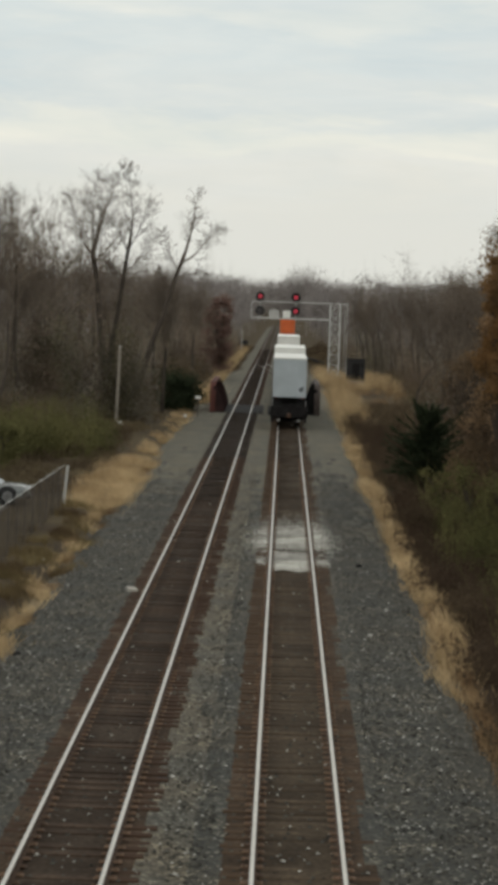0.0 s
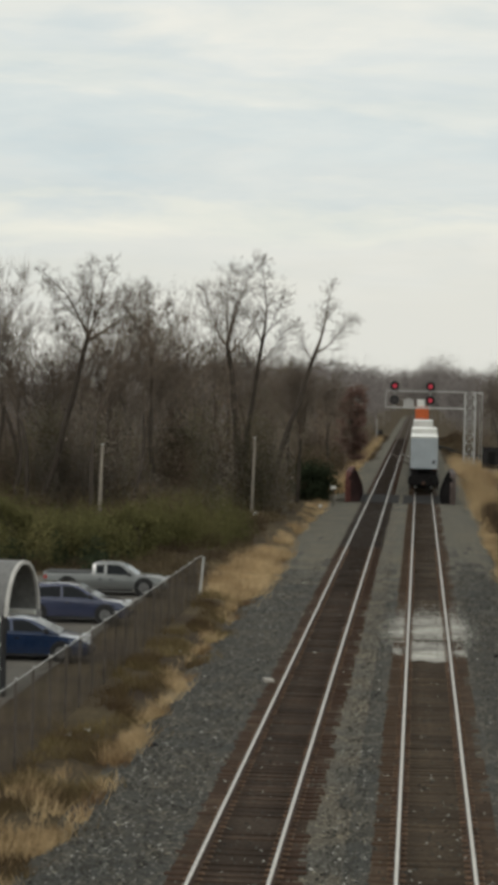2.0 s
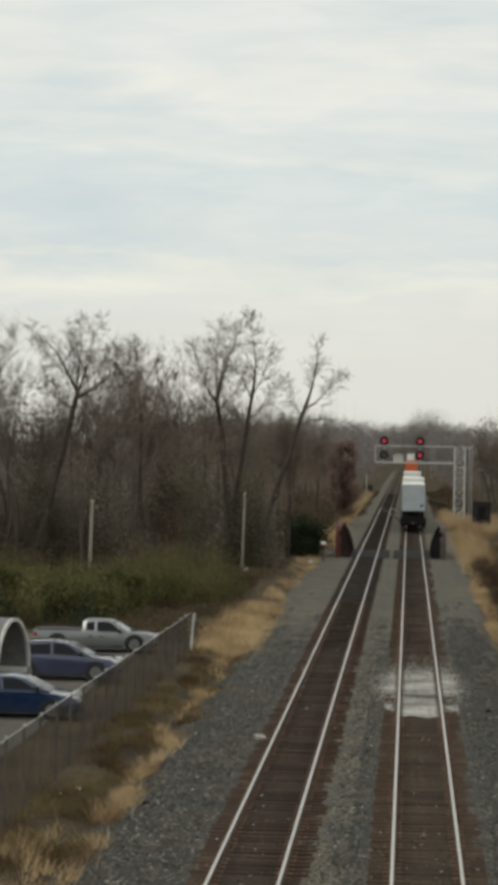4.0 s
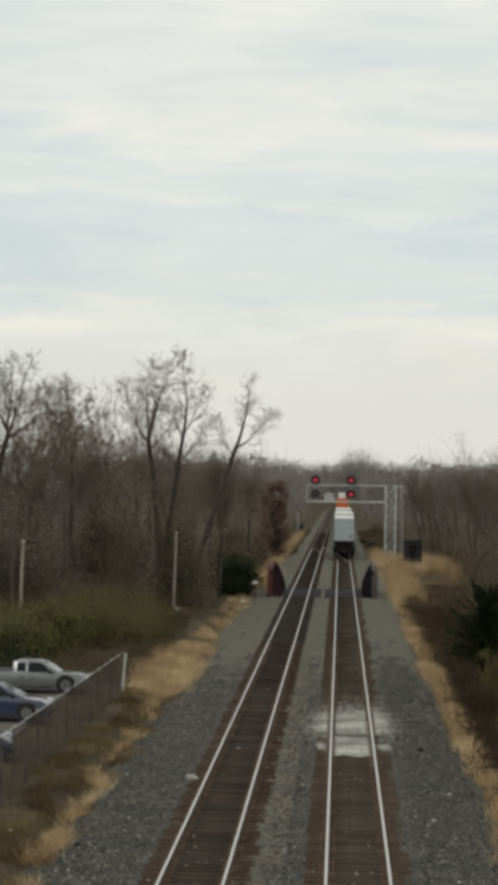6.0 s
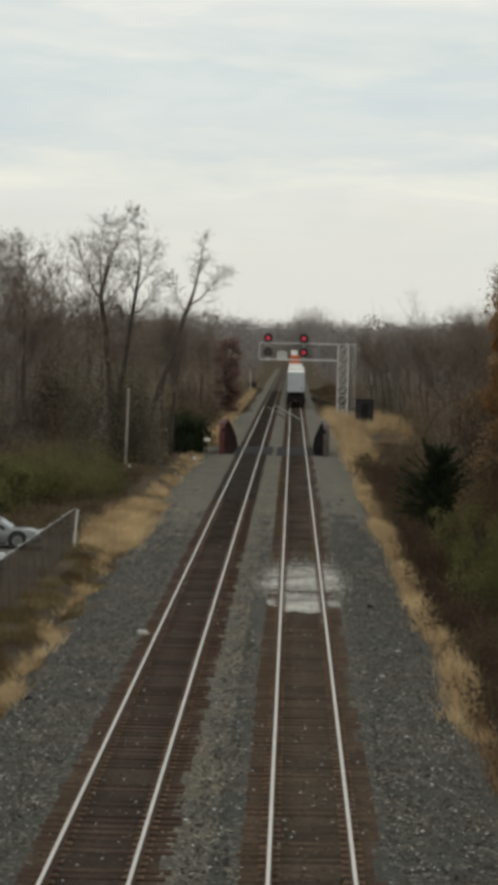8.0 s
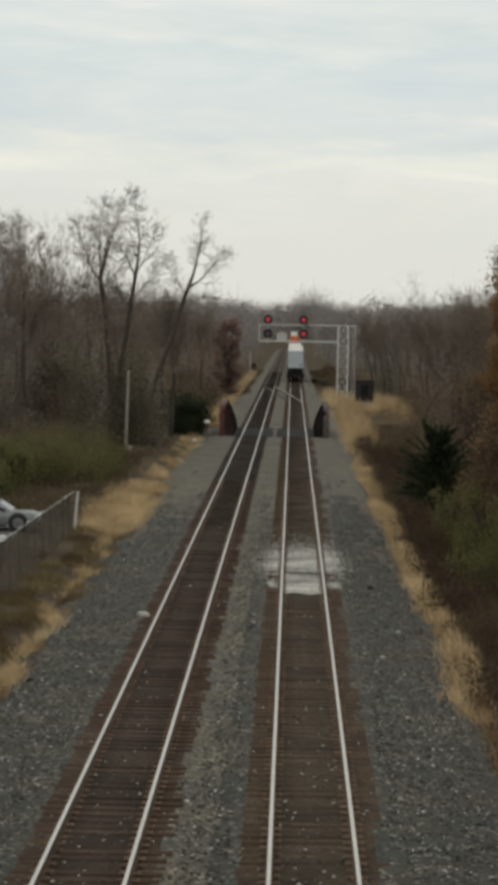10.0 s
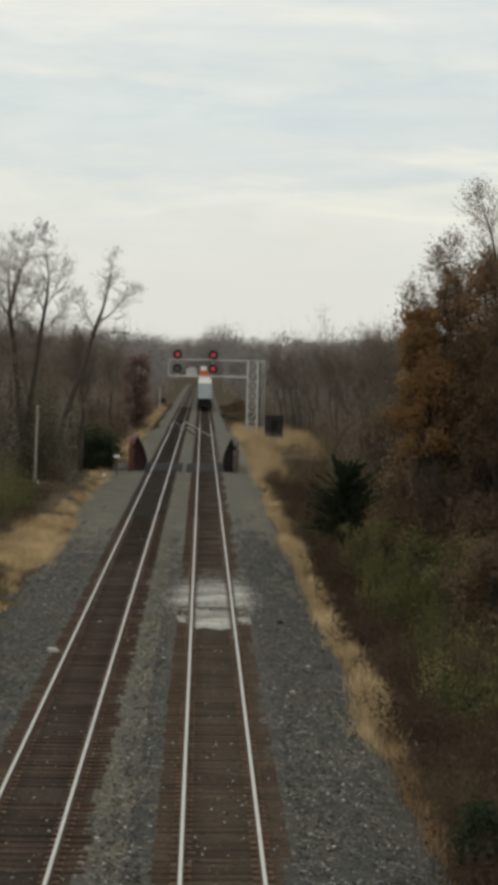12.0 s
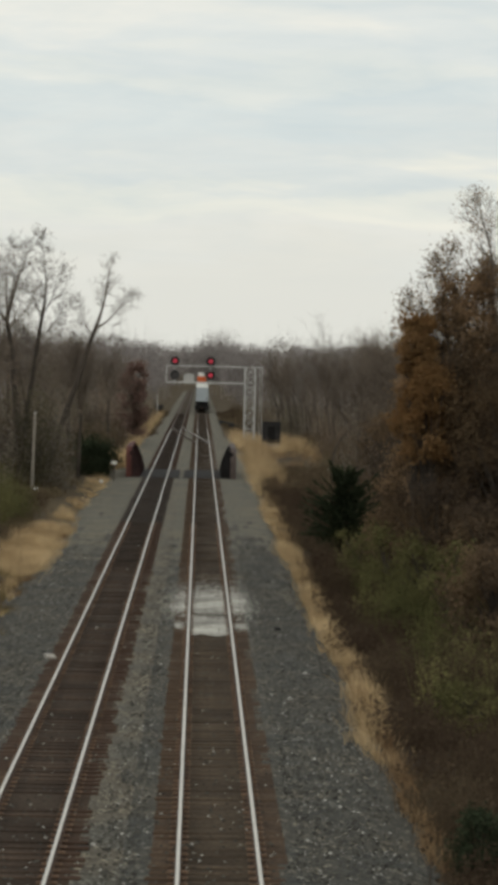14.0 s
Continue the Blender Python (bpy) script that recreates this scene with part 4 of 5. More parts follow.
SUV_LOW = ((-2.2, 0.4), (-2.28, 0.7), (-2.22, 1.12), (-1.6, 1.1), (0.6, 1.06), (1.2, 1.04), (1.95, 0.93), (2.25, 0.74), (2.27, 0.42), (2.1, 0.26), (-2.05, 0.26))
SUV_CAB = ((-2.2, 1.08), (-1.95, 1.5), (-1.3, 1.66), (-0.3, 1.68), (0.2, 1.6), (1.2, 1.04))
SUV_WIN = [((-1.85, 1.2), (-1.62, 1.48), (-0.45, 1.57), (-0.42, 1.12), (-1.2, 1.12)), ((-0.33, 1.12), (-0.36, 1.58), (0.02, 1.56), (0.3, 1.46), (0.8, 1.1))]
PICK_LOW = ((-2.75, 0.55), (-2.78, 0.8), (-2.76, 1.16), (-0.62, 1.18), (-0.6, 1.1), (1.3, 1.1), (1.45, 1.14), (2.3, 1.08), (2.66, 0.96), (2.72, 0.6), (2.6, 0.38), (-2.6, 0.42))
PICK_CAB = ((-0.62, 1.06), (-0.6, 1.72), (-0.4, 1.8), (0.55, 1.78), (0.75, 1.7), (1.5, 1.1))
PICK_WIN = [((-0.42, 1.2), (-0.42, 1.66), (-0.05, 1.68), (-0.05, 1.2)), ((0.06, 1.16), (0.06, 1.68), (0.56, 1.67), (0.78, 1.55), (1.12, 1.16))]


def cargo_bed(c, w):
    part("cargo_bed_cover", boxed(-2.7, -0.68, -w * 0.86, w * 0.86, 0.953, 0.986, bevel=0.015), M_trim, c, "dark tonneau cover over the bed")
    part("tailgate", boxed(-2.81, -2.77, -w * 0.8, w * 0.8, 0.6, 0.97, bevel=0.01), M_silvercar, c)


def lowered(pts, k):
    return tuple((x, z * k) for x, z in pts)


SUV_LOW, SUV_CAB, SUV_WIN = lowered(SUV_LOW, 0.92), lowered(SUV_CAB, 0.92), [lowered(p, 0.92) for p in SUV_WIN]
PICK_LOW, PICK_CAB, PICK_WIN = lowered(PICK_LOW, 0.81), lowered(PICK_CAB, 0.81), [lowered(p, 0.81) for p in PICK_WIN]
car("sedan_car", "dark blue sedan parked behind the fence", (-13.3, 73.4, -0.2), 2, 4.7, 1.82, SEDAN_LOW, SEDAN_CAB, M_bluecar, (-1.42, 1.38), 0.32, SEDAN_WIN, (((1.28, 0.93), (0.42, 1.35), "windscreen"), ((-1.83, 0.97), (-1.07, 1.33), "rear_window")))
car("suv_car", "slate-blue crossover car parked beside a sedan", (-13.5, 85.3, -0.2), 2, 4.55, 1.86, SUV_LOW, SUV_CAB, M_violetcar, (-1.35, 1.36), 0.36, SUV_WIN, (((1.18, 0.966), (0.22, 1.463), "windscreen"), ((-2.18, 1.01), (-1.97, 1.37), "rear_window")))
car("pickup_truck", "silver extended-cab pickup truck parked behind the fence", (-13.85, 97.0, -0.2), 2, 5.5, 1.9, PICK_LOW, PICK_CAB, M_silvercar, (-1.7, 1.75), 0.38, PICK_WIN, (((1.48, 0.90), (0.77, 1.369), "windscreen"), ((-0.62, 0.97), (-0.6, 1.375), "rear_window")), "pickup truck", cargo_bed)


# chain-link fence
def fence():
    x, y0, y1 = -9.72, 40.0, 98.0
    f = thing("chain_link_fence", "weathered grey chain-link fence along the parking lot", "fence", (x, 0, 0))
    r = random.Random(4)
    n = int((y1 - y0) / 2.5)
    for k in range(n):
        y = y0 + (y1 - y0) * k / n
        h = 1.9 - 0.35 * (y - 52) / 46
        p = bar(bmesh.new(), (0, y, -0.6), (r.uniform(-0.03, 0.03), y + r.uniform(-0.03, 0.03), h), 0.034, sides=8)
        post = part("post", p, M_post, f)
        part("cap", bar(bmesh.new(), (0, y, h), (0, y, h + 0.06), 0.038, 0.02, sides=8), M_galv, post)
    part("end_post", bar(bmesh.new(), (-0.05, y1, -0.6), (0.12, y1 + 0.1, 1.5), 0.06, sides=8), M_galv, f, "pale leaning end post")
    rail = bmesh.new()
    for k in range(n):
        ya, yb = y0 + (y1 - y0) * k / n, y0 + (y1 - y0) * (k + 1) / n
        ha, hb = 1.88 - 0.35 * (ya - 52) / 46, 1.88 - 0.35 * (yb - 52) / 46
        bar(rail, (0, ya, ha), (0, yb, hb), 0.014, sides=6)
    part("top_rail", rail, M_galv, f)
    vs, fs = [], []
    step = 0.085
    for s in (-1, 1):
        y = y0
        while y < y1:
            h = 1.86 - 0.35 * (y - 52) / 46
            b = len(vs)
            ye = y + s * (h + 0.4)
            if y0 <= ye <= y1:
                vs += [(0, y - 0.0017, -0.4), (0, y + 0.0017, -0.4), (0, ye + 0.0017, h), (0, ye - 0.0017, h)]
                vs += [(-0.0017, y, -0.4), (0.0017, y, -0.4), (0.0017, ye, h), (-0.0017, ye, h)]
                fs += [(b, b + 1, b + 2, b + 3), (b + 4, b + 5, b + 6, b + 7)]
            y += step
    tagged(mesh_part("wire_mesh", raw_mesh("wire_mesh", vs, fs), M_wire, f, "woven diamond wire mesh"), kind="stuff")
    return f


fence()


def vault_shelter():
    """A barrel-roofed shelter; its axis runs away from the fence."""
    s = thing("arched_shelter", "arched canopy shelter with a white-rimmed grey roof", "shelter", (-12.1, 64.0, -0.2), 168)
    span, rise, eave, long = 2.5, 1.55, 2.4, 5.0
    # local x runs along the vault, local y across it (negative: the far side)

    def arc(k, grow=0.0, n=24):
        a = math.pi * k / n
        return (-(span / 2) + (span / 2 + grow) * math.cos(a), eave + (rise + grow) * math.sin(a))

    def shell(x0, x1, g0, g1):
        n = 24
        pts = [arc(k, g1) for k in range(n + 1)] + [arc(k, g0) for k in range(n, -1, -1)]
        bm = bmesh.new()
        A = [bm.verts.new((x0, *p)) for p in pts]
        B = [bm.verts.new((x1, *p)) for p in pts]
        m = len(pts)
        for i in range(m):
            bm.faces.new((A[i], A[(i + 1) % m], B[(i + 1) % m], B[i]))
        for i in range(n):
            bm.faces.new((A[i], A[i + 1], A[m - 2 - i], A[m - 1 - i]))
            bm.faces.new((B[i], B[i + 1], B[m - 2 - i], B[m - 1 - i]))
        bmesh.ops.recalc_face_normals(bm, faces=bm.faces)
        return bm

    part("roof", shell(0.1, long, 0.0, 0.05), M_canopy, s, "grey vaulted roof sheet")
    part("rim", shell(0.0, 0.098, -0.055, 0.055), M_rim, s, "white arched end trim")
    for x, y in ((0.15, -0.05), (long - 0.15, -0.05), (long - 0.15, -span + 0.05), (2.2, -span + 0.05)):
        part("post", boxed(x - 0.07, x + 0.07, y - 0.07, y + 0.07, -0.2, eave, bevel=0.01), M_trim, s, "dark square post")
    for y in (-0.05, -span + 0.05):
        part("eave_beam", boxed(0.1, long, y - 0.05, y + 0.05, eave - 0.16, eave - 0.002), M_white, s)
    for k in range(5):
        x = 0.35 + k * 1.0
        part("mullion", boxed(x - 0.03, x + 0.03, -0.07, -0.02, 0.1, eave - 0.17), M_white, s)
    for z in (0.15, 0.85, 1.55):
        part("transom", boxed(0.2, long, -0.075, -0.015, z - 0.03, z + 0.03), M_white, s)
    part("glazing", boxed(0.22, long, -0.05, -0.04, 0.12, eave - 0.17), M_shelterglass, s, "dull glazed side panel")
    return s


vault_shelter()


def utility_pole(at, height, lean, label):
    p = thing("utility_pole", label, "utility pole", at)
    part("pole", bar(bmesh.new(), (0, 0, -0.5), (lean, 0, height), 0.12, 0.09, sides=10), M_pole, p)
    part("cap", bar(bmesh.new(), (lean, 0, height), (lean, 0, height + 0.06), 0.12, 0.05, sides=10), M_galv, p)
    return p


utility_pole((-12.0, 157, -0.4), 6.0, 0.17, "short grey weathered wooden pole at the edge of the woods")
utility_pole((-19.6, 133, -0.3), 5.8, 0.15, "short grey weathered wooden pole among the bushes")


def marker(at, z, w, h, label):
    m = thing("marker_sign", label, "sign", at)
    part("post", boxed(-0.04, 0.04, 0.03, 0.1, -0.4, z), M_post, m)
    part("plate", boxed(-w / 2, w / 2, 0, 0.025, z - h, z, bevel=0.008), M_white, m, "white plate")
    return m


marker((-6.8, 176, -0.35), 1.75, 0.45, 0.24, "small white trackside marker plate on a post")
marker((-11.55, 155, -0.35), 0.7, 0.3, 0.3, "small white box on a stub post by the pole")
marker((-7.55, 170, -0.35), 0.55, 0.25, 0.25, "small pale stub post in the dry grass")



def relay_cabinet():
    c = thing("relay_cabinet", "dark steel trackside relay cabinet beside the far rails", "cabinet", (-8.1, 440, -0.5))
    part("body", boxed(-0.8, 0.8, 0, 0.9, 0.2, 1.7, bevel=0.03), M_black, c)
    part("lid", boxed(-0.86, 0.86, -0.06, 0.96, 1.703, 1.78, bevel=0.02), M_dark, c)
    part("plinth", boxed(-0.7, 0.7, 0.05, 0.85, -0.3, 0.197), M_concrete, c, "concrete plinth")
    return c


relay_cabinet()


def signal_mast():
    m = thing("signal_mast", "slim grey steel mast standing in the dry grass", "mast", (-7.9, 408, -0.5))
    part("pole", bar(bmesh.new(), (0, 0, -0.3), (0, 0, 4.3), 0.11, 0.08, sides=10), M_galv, m)
    part("base", boxed(-0.4, 0.4, -0.4, 0.4, -0.2, 0.7, bevel=0.03), M_galv, m, "grey base cabinet")
    return m


signal_mast()


def far_shed():
    h = thing("far_shed", "small pale shed at the far end of the line", "shed", (-5.1, 1006, soil(-5.1, 1006)))
    part("wall", boxed(-2.4, 2.4, 0, 5, -0.5, 3.4), M_galv, h, "pale grey walls")
    part("roof", extrude_profile([(-2.7, 3.403), (2.7, 3.403), (0, 4.5)], -0.3, 5.3, "y"), M_galv, h, "low grey gable roof")
    part("door", boxed(-1.0, 1.0, -0.06, -0.003, -0.3, 2.2), M_galv, h)
    return h


far_shed()

# low timber edging on the right, past the gantry
def timber_edging():
    e = thing("timber_edging", "low dark timber edging beside the access path", "retaining edge", (0, 0, -0.4), kind="structure")
    a, b = Vector((3.5, 372, 0)), Vector((9.2, 308, 0))
    for k in range(12):
        p, q = a.lerp(b, k / 12), a.lerp(b, (k + 0.97) / 12)
        d = q - p
        m = Matrix.Translation(p) @ Matrix.Rotation(math.atan2(d.y, d.x), 4, "Z")
        part("beam", boxed(0, d.length, -0.15, 0.15, -0.2, 0.55, bevel=0.02), M_dark, e, "", m)


timber_edging()


# ---- plants ----
def soup(name, tris):
    """A mesh out of loose triangles, an array (n, 3, 3)."""
    tris = np.asarray(tris, dtype=np.float32)
    n = len(tris)
    me = bpy.data.meshes.new(name)
    me.vertices.add(3 * n), me.loops.add(3 * n), me.polygons.add(n)
    me.vertices.foreach_set("co", tris.reshape(-1))
    me.loops.foreach_set("vertex_index", np.arange(3 * n, dtype=np.int32))
    me.polygons.foreach_set("loop_start", np.arange(0, 3 * n, 3, dtype=np.int32))
    me.update()
    me.validate()
    return me


def flecks(points, size, r, flat=0.0):
    """A leaf at each point: a small triangle turned at random."""
    n = len(points)
    a = r.normal(size=(n, 3))
    b = r.normal(size=(n, 3))
    a[:, 2] *= 1 - flat
    a /= np.linalg.norm(a, axis=1, keepdims=True)
    b -= a * (a * b).sum(1, keepdims=True)
    b /= np.linalg.norm(b, axis=1, keepdims=True)
    s = (size * r.uniform(0.5, 1.5, size=(n, 1)))
    p = np.asarray(points)
    return np.stack([p - a * s * 0.5 - b * s * 0.3, p + a * s * 0.5 - b * s * 0.3, p + b * s * 0.6], axis=1)


def blades(roots, height, width, lean, r):
    """Upright thin triangles, stems and grass."""
    n = len(roots)
    h = height * r.uniform(0.45, 1.25, size=(n, 1))
    d = r.normal(size=(n, 2)) * lean
    ang = r.uniform(0, np.pi, size=n)
    side = np.stack([np.cos(ang), np.sin(ang) * 0.4, np.zeros(n)], 1) * width * r.uniform(0.6, 1.4, size=(n, 1))
    tip = np.concatenate([d * h, h], axis=1)
    p = np.asarray(roots)
    return np.stack([p - side, p + side, p + tip], axis=1)


def ball_points(n, r, centre, radii, hollow=0.35):
    v = r.normal(size=(n, 3))
    v /= np.linalg.norm(v, axis=1, keepdims=True)
    v *= (hollow + (1 - hollow) * r.random((n, 1)) ** 0.6)
    return v * np.asarray(radii) + np.asarray(centre)


class Grower:
    """Grows one bare tree: tapered limbs that fork, ending in fine twigs."""

    def __init__(self, seed, sides=4):
        self.r = random.Random(seed)
        self.sides, self.tris, self.fine, self.tips, self.thick = sides, [], [], [], []

    def limb(self, a, b, ra, rb, sides):
        d = (b - a)
        if d.length < 1e-6:
            return
        d.normalize()
        u = d.orthogonal().normalized()
        w = d.cross(u)
        ring = [(math.cos(6.2832 * k / sides), math.sin(6.2832 * k / sides)) for k in range(sides)]
        pa = [a + (u * c + w * s) * ra for c, s in ring]
        pb = [b + (u * c + w * s) * rb for c, s in ring]
        for k in range(sides):
            j = (k + 1) % sides
            (self.thick if self.sides == 3 and ra > 0.06 else self.tris).extend([(pa[k], pa[j], pb[j]), (pa[k], pb[j], pb[k])])

    def grow(self, p, d, length, radius, depth, spread, rise):
        r = self.r
        steps = 3 if depth > 2 else 2
        for k in range(steps):
            d = (d + Vector((r.gauss(0, 0.13), r.gauss(0, 0.13), r.gauss(0, 0.10) + rise))).normalized()
            q = p + d * (length / steps)
            r1 = radius * (0.86 if depth > 0 else 0.6)
            self.limb(p, q, radius, r1, 6 if depth > 3 else (4 if depth > 1 else 3))
            p, radius = q, r1
            if depth > 0 and k < steps - 1 and r.random() < (0.75 if depth < 4 else 0.3):
                self.branch(p, d, length * 0.62, radius * 0.55, depth - 1, spread, rise)
        if depth == 0:
            self.tips.append(p)
            for k in range(5 if self.sides == 3 else 4):
                e = (d + Vector((r.gauss(0, 0.5), r.gauss(0, 0.5), r.gauss(0.1, 0.4)))).normalized() * length * r.uniform(0.5, 1.25)
                side = e.orthogonal().normalized() * 0.009
                self.fine.append((p - side, p + side, p + e))
            return
        self.branch(p, d, length * r.uniform(0.8, 0.92), radius * 0.85, depth - 1, spread, rise, 0.35)  # the leader goes on
        for k in range(1 if r.random() < 0.55 else 2):
            self.branch(p, d, length * r.uniform(0.6, 0.85), radius * r.uniform(0.5, 0.7), depth - 1, spread, rise)

    def main_limb(self, p, off, long, radius, spread, rise):
        """One long limb that bends a little, with smaller branches all along its outer part."""
        r, n = self.r, 9
        a, way = radians(off), r.gauss(0, 0.18)
        for k in range(n):
            a += r.gauss(0, 0.10) - (0.02 if a > 0 else -0.02) * (abs(a) > 0.25)
            d = Vector((math.sin(a), way + r.gauss(0, 0.1), math.cos(a))).normalized()
            q = p + d * (long / n)
            r1 = max(0.014, radius * 0.80)
            self.limb(p, q, radius, r1, 6)
            p, radius = q, r1
            if k >= 1:
                for side in range(3 if k > 2 else 2):
                    self.branch(p, d, long * (0.17 - 0.012 * k) * r.uniform(0.5, 1.3), radius * 0.42, 2, spread * 1.5, rise)
        self.grow(p, d, long * 0.06, radius, 2, spread, rise)

    def branch(self, p, d, length, radius, depth, spread, rise, ease=1.0):
        r = self.r
        side = Vector((r.gauss(0, 1), r.gauss(0, 1), r.gauss(0, 0.5)))
        side = (side - d * side.dot(d)).normalized()
        a = ease * spread * r.uniform(0.6, 1.3)
        self.grow(p, (d * math.cos(a) + side * math.sin(a)).normalized(), length, max(radius, 0.012), depth, spread, rise)


def as_tris(rows):
    return np.array([[tuple(p) for p in t] for t in rows], dtype=np.float32).reshape(-1, 3, 3)


def bare_tree(seed, at, bole, lean, top_length, radius, depth=5, spread=0.5, rise=0.05, label="", stems=1, group="", leaves=None, leaf_n=0, leaf_size=0.1, limbs=()):
    """A tree of its own: trunk and crown; bole: height of the first fork, lean: its sideways run up to there.
    limbs: main limbs as (part of the bole, degrees off upright, length, thickness)."""
    t = thing("tree", label, "tree", at, group=group)
    g = Grower(seed)
    p = Vector((0, 0, -0.4))
    goal = Vector((lean[0], lean[1], bole))
    for k in range(6):
        q = Vector((0, 0, -0.4)).lerp(goal, (k + 1) / 6) + Vector((g.r.gauss(0, 0.07), g.r.gauss(0, 0.07), 0)) * (k < 5)
        g.limb(p, q, radius * (1 - 0.07 * k), radius * (1 - 0.07 * (k + 1)), 8)
        p = q
    part_t = mesh_part("trunk", soup("trunk", as_tris(g.tris)), M_bark, t)
    g.tris = []
    d = (goal + Vector((0, 0, bole * 0.5))).normalized()
    for part_up, off, long, thick in limbs:
        g.main_limb(Vector((0, 0, -0.4)).lerp(goal, part_up), off, long, radius * thick, spread, rise)
    for k in range(0 if limbs else stems):  # main limbs fan out from the fork
        a = (k + 0.5) / stems - 0.5
        e = (d + Vector((1.1 * a + g.r.gauss(0, 0.08), g.r.gauss(0, 0.35), 0))).normalized()
        g.grow(p + d * g.r.uniform(-0.8, 0.3), e, top_length * g.r.uniform(0.85, 1.1), radius * 0.42, depth - 1, spread, rise)
    if not limbs:
        g.grow(p, d, top_length, radius * 0.55, depth - 1, spread, rise)
    mesh_part("crown", soup("crown", np.concatenate([as_tris(g.tris), as_tris(g.fine)])), M_twig, t)
    if leaves:
        r = np.random.default_rng(seed)
        tips = np.array([tuple(q) for q in g.tips])
        pts = tips[r.integers(0, len(tips), leaf_n)] + r.normal(0, 0.22, size=(leaf_n, 3))
        mesh_part("leaves", soup("leaves", flecks(pts, leaf_size, r)), leaves, t)
    return t


def wood_patch(seed, trees, size, tall, depth=4):
    """Mesh of a stand of bare trees with its brush."""
    r = random.Random(seed)
    rows, stems = [], []
    for k in range(trees):
        g = Grower(seed * 50 + k, 3)
        p = Vector((r.uniform(-size, size), r.uniform(-size, size), -0.5))
        h = tall * r.uniform(0.62, 1.05)
        q = p + Vector((r.gauss(0, 0.5), r.gauss(0, 0.5), h * 0.32))
        g.limb(p, q, 0.15, 0.12, 5)
        g.grow(q, Vector((r.gauss(0, 0.1), r.gauss(0, 0.1), 1)).normalized(), h * 0.24, 0.115, depth, 0.42, 0.07)
        rows.append(as_tris(g.tris)), rows.append(as_tris(g.fine)), stems.append(as_tris(g.thick))
    stems = np.concatenate(stems)
    me = soup("woodland", np.concatenate([stems] + rows))
    me.materials.append(M_twig), me.materials.append(M_stem)
    for f in me.polygons[:len(stems)]:
        f.material_index = 1
    return me


def woodland(me, mat, at, turn, scale, label):
    ob = mesh_part("woodland", me, mat, None, "", pose(*at, 0, 0, turn) @ Matrix.Diagonal((scale, scale, scale, 1)))
    return tagged(ob, label, "woodland", kind="stuff")


# stands of bare trees on both sides
PATCHES = [wood_patch(s, 5, 7.0, 14.0) for s in (1, 2, 3, 4)]
wr = random.Random(5)
LEFT_WOODS = "leafless grey-brown deciduous woodland behind the verge"
STANDS = []
for y in range(150, 420, 17):
    edge = -15.5 if y < 300 else -13.0
    for k in range(2 if y < 300 else 1):
        STANDS.append((edge - 6 - 13 * k + wr.uniform(-2, 2), y + wr.uniform(-3, 3), wr.uniform(0.9, 1.28) if y < 230 else wr.uniform(0.85, 1.05)))
for y in range(120, 420, 17):
    edge = 11.5
    for k in range(2 if y < 300 else 1):
        STANDS.append((edge + 6.5 + 13 * k + wr.uniform(-2, 2), y + wr.uniform(-3, 3), wr.uniform(0.85, 1.1)))
STANDS = [(x + (4.5 if x > 0 and 185 < y < 300 else 0), y, s) for x, y, s in STANDS]
for x, y, s in STANDS:
    woodland(PATCHES[wr.randrange(4)], M_twig, (x, y, soil(x, y)), wr.uniform(0, 360), s, LEFT_WOODS)

# far woods: crowns as clouds of twigs
def far_wood(seed, x0, x1, y0, y1, trees, tall, n, mat, label, size=0.34):
    r = np.random.default_rng(seed)
    rows = []
    for k in range(trees):
        x, y = r.uniform(x0, x1), r.uniform(y0, y1)
        h = tall * r.uniform(0.7, 1.15)
        z = soil(x, y)
        rows.append(flecks(ball_points(n, r, (x, y, z + h * 0.55), (h * 0.3, h * 0.3, h * 0.45), 0.15), size, r))
        roots = np.column_stack([x + r.normal(0, h * 0.12, 10), y + r.normal(0, h * 0.12, 10), np.full(10, z)])
        rows.append(blades(roots, h * 1.05, 0.07, 0.12, r))
    ob = mesh_part("woodland", soup("woodland", np.concatenate(rows)), mat)
    return tagged(ob, label, "woodland", kind="stuff")


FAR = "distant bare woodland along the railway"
# distance haze is put into this paler, greyer wood colour
M_far_hazed = material("haze_tinted_far_wood", (0.250, 0.226, 0.215), 0.95, scale=0.05, spread=0.25, fine=0.5, fine_spread=0.2, bump=0, island=0.08, spec=0.05, thin=0.4)
far_wood(11, -60, -13, 400, 640, 150, 15, 620, M_far_hazed, FAR)
far_wood(12, 12, 70, 400, 640, 150, 15, 620, M_far_hazed, FAR)
far_wood(13, -80, -11, 640, 1000, 130, 17, 420, M_far_hazed, FAR, 0.5)
far_wood(14, 9, 90, 640, 1000, 130, 17, 420, M_far_hazed, FAR, 0.5)
far_wood(15, -130, 130, 1030, 1250, 240, 17, 300, M_far_hazed, FAR, 0.7)
far_wood(16, 1, 15, 1000, 1030, 60, 23, 420, M_far_hazed, "dark wooded rise at the end of the line")

far_wood(17, -120, -32, 235, 420, 130, 14, 380, M_far_hazed, FAR)
